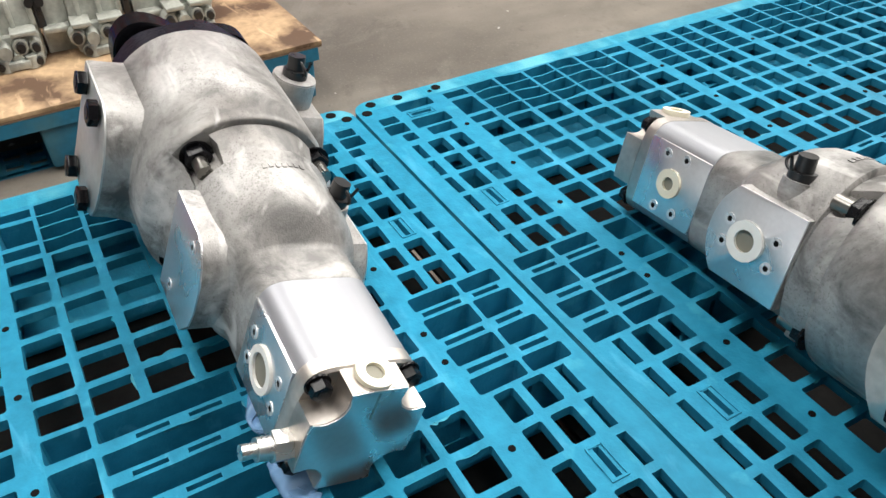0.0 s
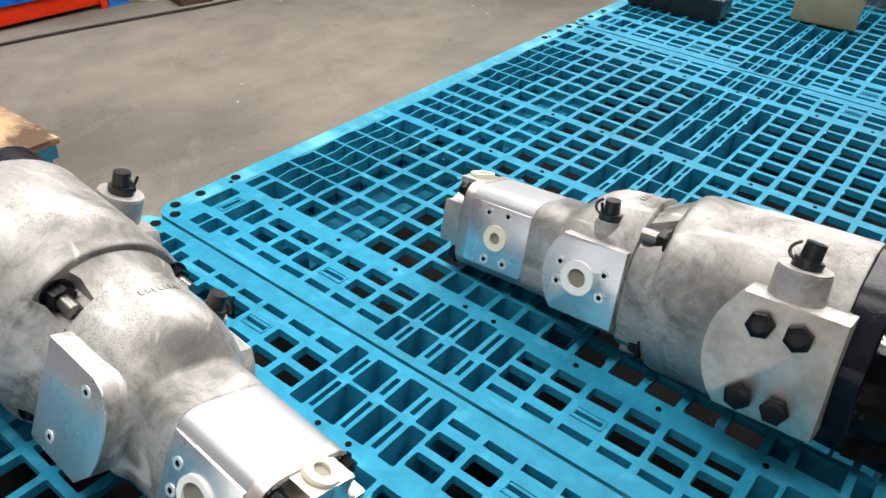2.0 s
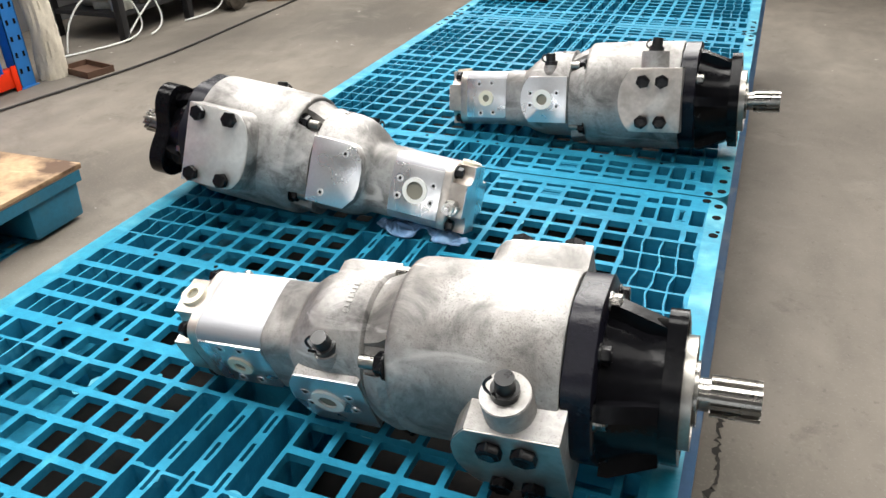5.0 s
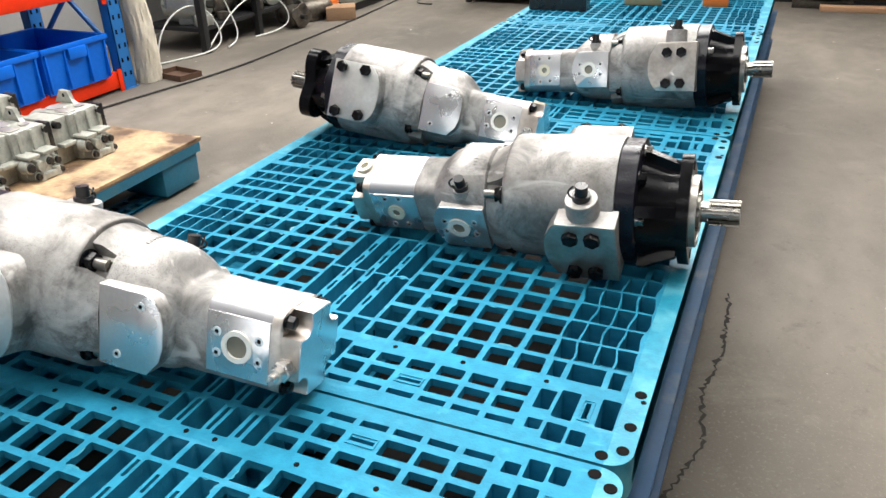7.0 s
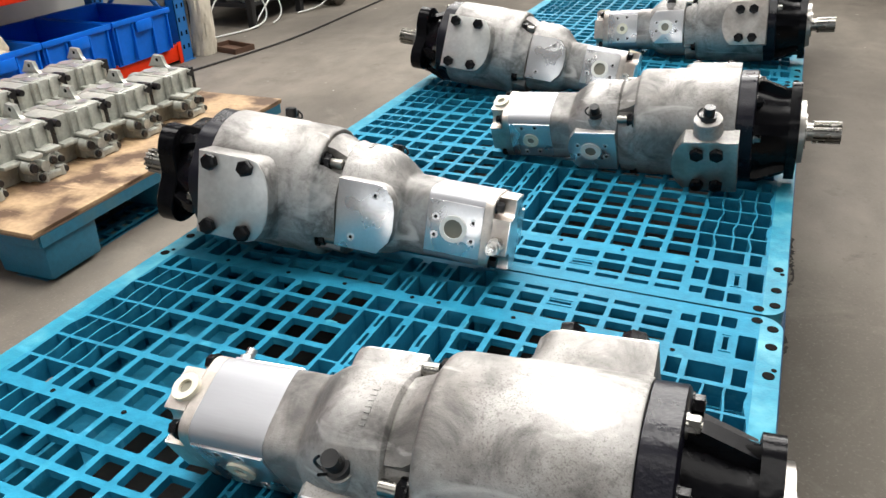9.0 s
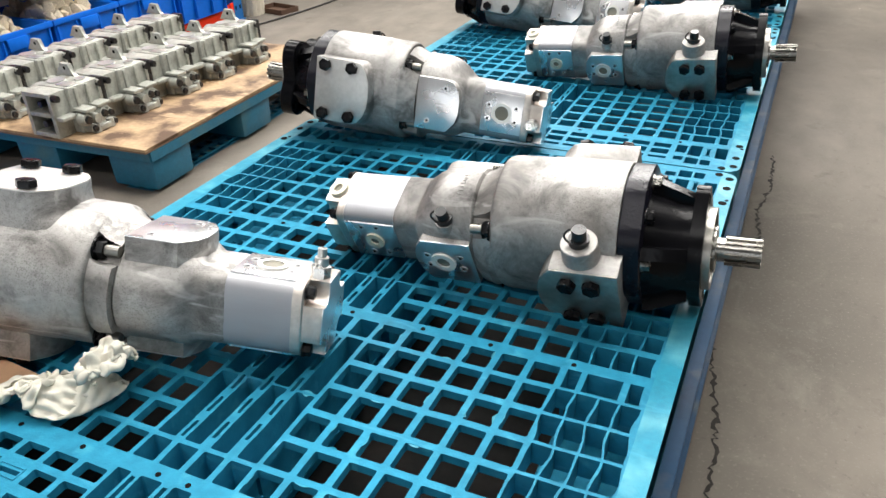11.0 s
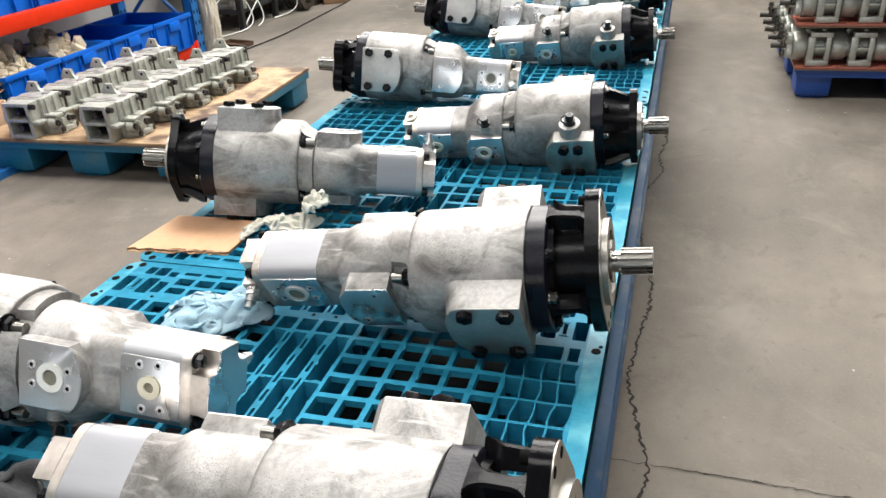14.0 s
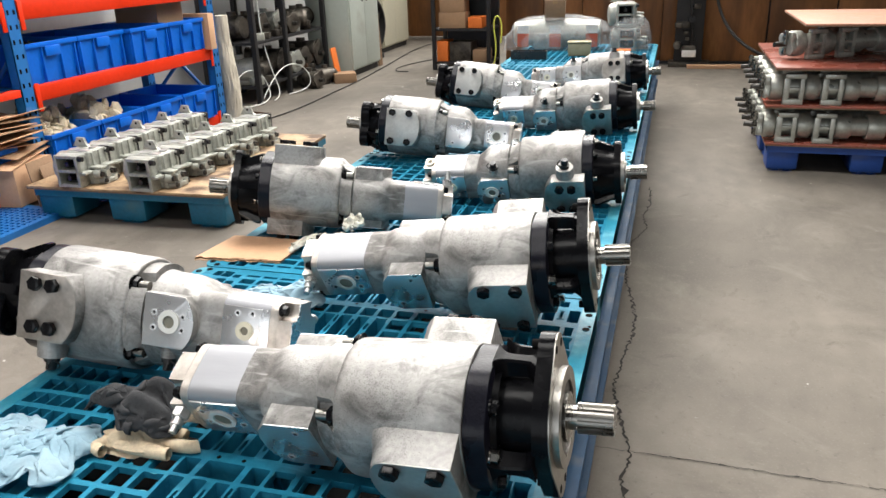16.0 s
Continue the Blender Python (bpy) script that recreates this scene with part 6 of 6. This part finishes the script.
hose("floor_cable", [(-3.05, -0.2, 0.008), (-3.08, 0.4, 0.008), (-3.04, 0.9, 0.008), (-2.93, 1.4, 0.008), (-2.86, 1.9, 0.008), (-2.90, 2.6, 0.008), (-2.90, 3.2, 0.008), (-2.98, 4.2, 0.008), (-3.10, 5.4, 0.008), (-3.18, 6.3, 0.008), (-3.0, 7.2, 0.008)], 0.0055, HOSEDARK, "dark cable lying along the floor")
hose("floor_cable", [(-2.6, 4.0, 0.008), (-2.75, 3.95, 0.008), (-2.85, 4.25, 0.008), (-2.7, 4.8, 0.008), (-2.45, 5.2, 0.008), (-2.9, 5.9, 0.008), (-2.6, 6.6, 0.008)], 0.005, HOSEDARK, "dark cable curled on the floor by the shelf")
hose("yellow_hose", [(-1.70, 4.05, 0.01), (-1.62, 4.05, 0.2), (-1.70, 4.08, 0.45), (-1.66, 4.12, 0.62), (-1.58, 4.1, 0.5), (-1.60, 4.05, 0.3)], 0.008, HOSEYELLOW, "yellow hose hanging beside the dark shelf")
sheet_box = thing("metal_tray", pose(-3.09, 1.535, 0, 0, 0, -12), "flat rusty brown metal tray on the floor", "tray")
bm = bmesh.new()
box(bm, -0.115, -0.075, 0, 0.115, 0.075, 0.006)
for ya in (-0.075, 0.069):
    box(bm, -0.115, ya, 0.0061, 0.115, ya + 0.006, 0.032)
for xa in (-0.115, 0.109):
    box(bm, xa, -0.0689, 0.0061, xa + 0.006, 0.0689, 0.032)
part("tray_body", bm, RUST, sheet_box)


def cabinet(x0, y0, x1, y1, h, mat, label):
    t = thing("steel_cabinet", pose(0, 0, 0), label, "cabinet")
    part("body", box(bmesh.new(), x0, y0, 0.06, x1, y1, h, 0.006), mat, t)
    part("plinth", box(bmesh.new(), x0 + 0.02, y0 + 0.02, 0, x1 - 0.02, y1 - 0.02, 0.0598), IRON, t)
    mid = (y0 + y1) / 2
    for ya, yb in ((y0 + 0.015, mid - 0.002), (mid + 0.002, y1 - 0.015)):
        door = part("door", box(bmesh.new(), x1 + 0.0005, ya, 0.08, x1 + 0.018, yb, h - 0.02, 0.004), mat, t)
        hy = yb - 0.06 if ya < mid - 0.1 else ya + 0.06
        hd = part("handle", box(bmesh.new(), x1 + 0.0185, hy - 0.018, h * 0.42, x1 + 0.026, hy + 0.018, h * 0.42 + 0.14, 0.003), IRON, door)
        part("lock", cyl(bmesh.new(), (x1 + 0.0262, hy, h * 0.42 + 0.03), (x1 + 0.032, hy, h * 0.42 + 0.03), 0.012, seg=14), STEEL, hd)


cabinet(-3.55, 3.60, -3.08, 4.42, 1.75, CABINET, "pale grey-green steel cabinet with closed doors")
cabinet(-3.95, 5.55, -3.45, 6.55, 1.7, CABINET2, "cream steel cabinet at the end of the aisle")
ob = part("wood_plank", box(bmesh.new(), -0.012, -0.05, 0, 0.012, 0.05, 1.3, 0.002), CARDDARK, None, "", pose(-3.10, 4.50, 0, 0, -3, 0))
tagged(ob, "brown wooden plank leaning by the cabinet", "plank")
ob = part("orange_board", box(bmesh.new(), -0.006, -0.06, 0, 0.006, 0.06, 0.33, 0.001), ORANGEBOX, None, "", pose(-3.14, 3.40, 0, 0, -9, 0))
tagged(ob, "faded orange board leaning by the cabinet", "board")
carton("carton", -3.05, 3.32, 0.0, 0.22, 0.20, 0.09, CARDDARK, "crushed brown carton on the floor by the cabinet", 30, False)


def fan_wheel():
    t = thing("drum_fan", pose(-3.42, 4.95, 0.0, 0, 0, -12), "black round drum fan standing on the floor", "fan")
    ring = bmesh.new()
    tube(ring, (-0.06, 0, 0.40), (0.06, 0, 0.40), 0.33, 0.31, 36)
    part("ring", ring, IRON, t)
    part("hub", cyl(bmesh.new(), (-0.05, 0, 0.40), (0.05, 0, 0.40), 0.07, seg=20), IRON, t)
    for k in range(4):
        part("blade", box(bmesh.new(), -0.02, -0.05, 0.06, 0.02, 0.05, 0.30, 0.004, at(0, 0, 0.40, Matrix.Rotation(radians(90 * k + 20), 4, "X") @ Matrix.Rotation(0.4, 4, "Z"))), IRON, t)
    part("stand", box(bmesh.new(), -0.10, -0.2, 0, 0.10, 0.2, 0.069, 0.01), IRON, t)


fan_wheel()


# ---- dark shelf with cartons at the end of the bench ----
def dark_shelf():
    t = thing("iron_shelf", pose(0, 0, 0), "dark iron shelf with cartons and orange boxes", "shelf")
    for x in (-2.38, -1.78):
        for y in (4.18, 4.62):
            part("post", box(bmesh.new(), x, y, 0, x + 0.04, y + 0.04, 1.9, 0.002), IRON, t)
    for z in (0.06, 0.405, 0.85, 1.3):
        part("shelf_board", box(bmesh.new(), -2.375, 4.185, z, -1.745, 4.655, z + 0.025, 0.002), IRON, t)
    part("back_sheet", box(bmesh.new(), -2.34, 4.665, 0.05, -1.78, 4.672, 1.85), IRON, t)


dark_shelf()
for x, z, sx, sz, mat, lab in ((-2.16, 0.431, 0.29, 0.16, CARDDARK, "brown carton on the dark shelf"), (-2.16, 0.595, 0.27, 0.13, CARDDARK, "brown carton stacked on another carton"),
                               (-1.91, 0.431, 0.15, 0.11, ORANGEBOX, "small orange carton on the dark shelf"), (-2.275, 0.086, 0.12, 0.21, ORANGEBOX, "upright orange carton on the bottom shelf"),
                               (-2.07, 0.086, 0.24, 0.2, GREASY, "grimy grey box on the bottom shelf"), (-1.86, 0.086, 0.16, 0.12, CARDDARK, "low carton on the bottom shelf"), (-1.88, 0.876, 0.2, 0.25, CARDDARK, "carton on the top of the dark shelf")):
    carton("carton", x, 4.33, z, sx, 0.22, sz, mat, lab, random.Random(int(x * 100) + int(z * 10)).uniform(-5, 5), False)


# ---- wood-panelled back partition ----
def back_wall():
    t = tagged(new("wall_wood"), "varnished brown wood-panelled partition", "wall", kind="structure")
    xs = [-1.70, -1.28, -0.86, -0.44, -0.02, 0.13]
    for x0, x1 in list(zip(xs, xs[1:])) + [(0.40, 1.02), (1.03, 1.65), (1.66, 2.28), (2.29, 2.91), (2.92, 3.54), (3.55, 4.2)]:
        part("panel", box(bmesh.new(), x0 + 0.003, 4.80, 0.03, x1 - 0.003, 4.84, 2.4, 0.006), WOODWALL, t)
    part("stud_frame", box(bmesh.new(), -1.70, 4.842, 0.0, 4.2, 4.90, 2.4), IRON, t)
    part("kick_board", box(bmesh.new(), -1.70, 4.775, 0.0, 4.2, 4.7985, 0.028), IRON, t)


back_wall()
# added boards stand in for brown clutter and darken the far wall
far_wall = tagged(new("wall_board"), "brown boards standing in for clutter at the aisle end", "wall", kind="structure")
for k in range(6):
    part("panel", box(bmesh.new(), -4.09 + 0.4 * k, 7.36, 0.02, -3.697 + 0.4 * k, 7.40, 2.5, 0.006), WOODWALL, far_wall)


def dark_machine():
    t = thing("black_machine", pose(0.26, 4.66, 0), "black machine with hanging hoses against the partition", "machine")
    part("body", box(bmesh.new(), -0.14, -0.06, 0.05, 0.14, 0.10, 1.6, 0.01), IRON, t)
    part("base", box(bmesh.new(), -0.19, -0.12, 0, 0.22, 0.11, 0.048, 0.004), GREASY, t)
    for x, z, s in ((-0.06, 0.42, 0.06), (0.05, 0.6, 0.045), (0.0, 0.18, 0.07)):
        part("fitting", box(bmesh.new(), x - s, -0.10, z - s * 0.5, x + s, -0.061, z + s * 0.5, 0.008), GREASY, t)
    rnd = random.Random(41)
    for k in range(12):
        x, z, s = rnd.uniform(-0.13, 0.13), rnd.uniform(0.15, 1.0), rnd.uniform(0.015, 0.045)
        bm = bmesh.new()
        if k % 2:
            cyl(bm, (x, -0.061, z), (x + rnd.uniform(-0.03, 0.03), -0.061 - rnd.uniform(0.03, 0.09), z), s, s * 0.8, 14)
        else:
            box(bm, x - s, -0.061 - rnd.uniform(0.03, 0.08), z - s * 0.7, x + s, -0.0605, z + s * 0.7, 0.004)
        part("fitting", bm, rnd.choice((IRON, GREASY, GREASY, STEEL)), t)
    for k in range(3):
        curve_tube("cable", [(-0.1 + 0.07 * k, -0.07, 1.2), (-0.05 + 0.05 * k, -0.12, 0.8), (0.06 - 0.05 * k, -0.11, 0.5), (0.02 + 0.03 * k, -0.08, 0.2)], 0.012, RUBBER, t)
    part("sheet", box(bmesh.new(), -0.06, -0.105, 0.10, 0.08, -0.0605, 0.17, 0.005), LABELWHITE, t)


dark_machine()
ob = part("wood_plank", box(bmesh.new(), -0.40, -0.05, 0, 0.40, 0.05, 0.035, 0.003), CARD, None, "", pose(0.66, 4.50, 0, 0, 0, 3))
tagged(ob, "pale wooden plank lying on the floor", "plank")
hose("black_hose", [(0.45, 4.72, 1.3), (0.47, 4.66, 0.7), (0.58, 4.5, 0.45), (0.72, 4.3, 0.28), (0.95, 4.1, 0.15), (1.4, 4.0, 0.05)], 0.016, HOSEDARK, "thick black hose hanging along the wood panels")


# ---- stacked gear units on the dark blue pallet ----
SX, SY = 0.655, 0.535
legged_pallet("plastic_pallet", pose(SX, SY, 0), 1.1, 1.05, 0.148, PALBLUE, "royal blue plastic pallet carrying stacked gear units", (0.085, 0.51, 0.99), (0.09, 0.52, 0.95), 0.165)


def unit_parts(t):
    """Double gear unit: shaft with fitting, flange, two drums, and E-shaped brackets between."""
    r, zc = 0.070, 0.082
    bm = bmesh.new()
    for x0, x1 in ((0.088, 0.150), (0.262, 0.330), (0.455, 0.53), (0.61, 0.70)):
        loft(bm, [oval(x0, r * 0.94, r * 0.94, 2, 32, 0, zc), oval(x0 + 0.006, r, r, 2, 32, 0, zc), oval(x1 - 0.006, r, r, 2, 32, 0, zc), oval(x1, r * 0.94, r * 0.94, 2, 32, 0, zc)])
    cyl(bm, (0.16, 0, zc), (0.70, 0, zc), 0.052)
    part("drum", bm, UNIT, t)
    for x0, x1 in ((0.152, 0.254), (0.342, 0.444)):
        bm = bmesh.new()
        box(bm, x0, -0.085, 0.0, x1, -0.05, 0.028, 0.003)
        box(bm, x0 + 0.006, -0.085, 0.139, x1 + 0.006, -0.05, 0.163, 0.003)
        box(bm, x0, -0.085, 0.0282, x0 + 0.030, -0.05, 0.1388, 0.002)
        box(bm, x1 - 0.022, -0.085, 0.0282, x1, -0.05, 0.1388, 0.002)
        box(bm, x0 + 0.0302, -0.080, 0.076, x1 - 0.0222, -0.05, 0.090, 0.002)
        part("bracket", bm, UNIT, t)
        # core in a darker metal than the drums: shade inside the bracket windows
        part("bracket_core", cyl(bmesh.new(), (x0 + 0.017, 0, 0.082), (x1 - 0.015, 0, 0.082), 0.048, seg=20), GREASY, t)
    bm = lobes(0.06, 0.085, 0.066, 0.012, 4, 0.6)
    for v in bm.verts:
        v.co.z += zc
    part("flange", bm, UNIT, t)
    part("shaft", cyl(bmesh.new(), (-0.01, 0, zc), (0.06, 0, zc), 0.0145, seg=16), SHAFTDARK, t)
    bm = bmesh.new()
    cyl(bm, (0.045, -0.015, zc), (0.045, -0.015, zc + 0.075), 0.011, seg=12)
    cyl(bm, (0.045, -0.015, zc + 0.03), (0.045, -0.015, zc + 0.045), 0.0165, seg=6)
    cyl(bm, (0.045, -0.015, zc + 0.055), (0.045, -0.015, zc + 0.066), 0.0155, seg=6)
    cyl(bm, (0.045, -0.015, zc - 0.055), (0.045, -0.015, zc - 0.02), 0.012, seg=12)
    part("fitting", bm, STEEL, t)


first_unit = None
for z, x, yaw in ((0.1665, 0.535, 0), (0.3745, 0.550, 0)):
    for k in range(5):
        m = pose(x + 0.004 * (k % 2), 0.62 + 0.192 * k, z, 0, 0, 0)
        if first_unit is None:
            first_unit = thing("gear_unit", m, "dull grey cast double gear unit with bare shaft", "gear unit", "stacked gear units")
            unit_parts(first_unit)
        else:
            copy_thing(first_unit, m)
plywood("plywood_sheet", 0.64, 0.52, 1.76, 1.60, 0.1485, 0.0165, REDPLY, "thin brown plywood sheet under the gear units")
plywood("plywood_sheet", 0.62, 0.52, 1.78, 1.60, 0.3555, 0.0165, REDPLY, "thin brown plywood sheet between layers of gear units")
plywood("plywood_sheet", 0.65, 0.50, 1.82, 1.62, 0.5605, 0.0165, REDPLY, "glossy red-brown film-faced plywood sheet")


def top_unit():
    t = copy_thing(first_unit, pose(0.665, 0.80, 0.5785, 0, 0, 28))
    tagged(t, "single grey gear unit lying on the red plywood", "gear unit")
    for k, y in enumerate((1.24, 1.43)):
        u = copy_thing(first_unit, pose(0.90 + 0.05 * k, y, 0.5785, 0, 0, 0))
        tagged(u, "grey gear unit under the upper plywood sheet", "gear unit")


top_unit()
plywood("plywood_sheet", 0.78, 0.60, 1.90, 1.55, 0.775, 0.014, CARD_PLY, "bowed red-brown plywood sheet on top of the stack", 0)
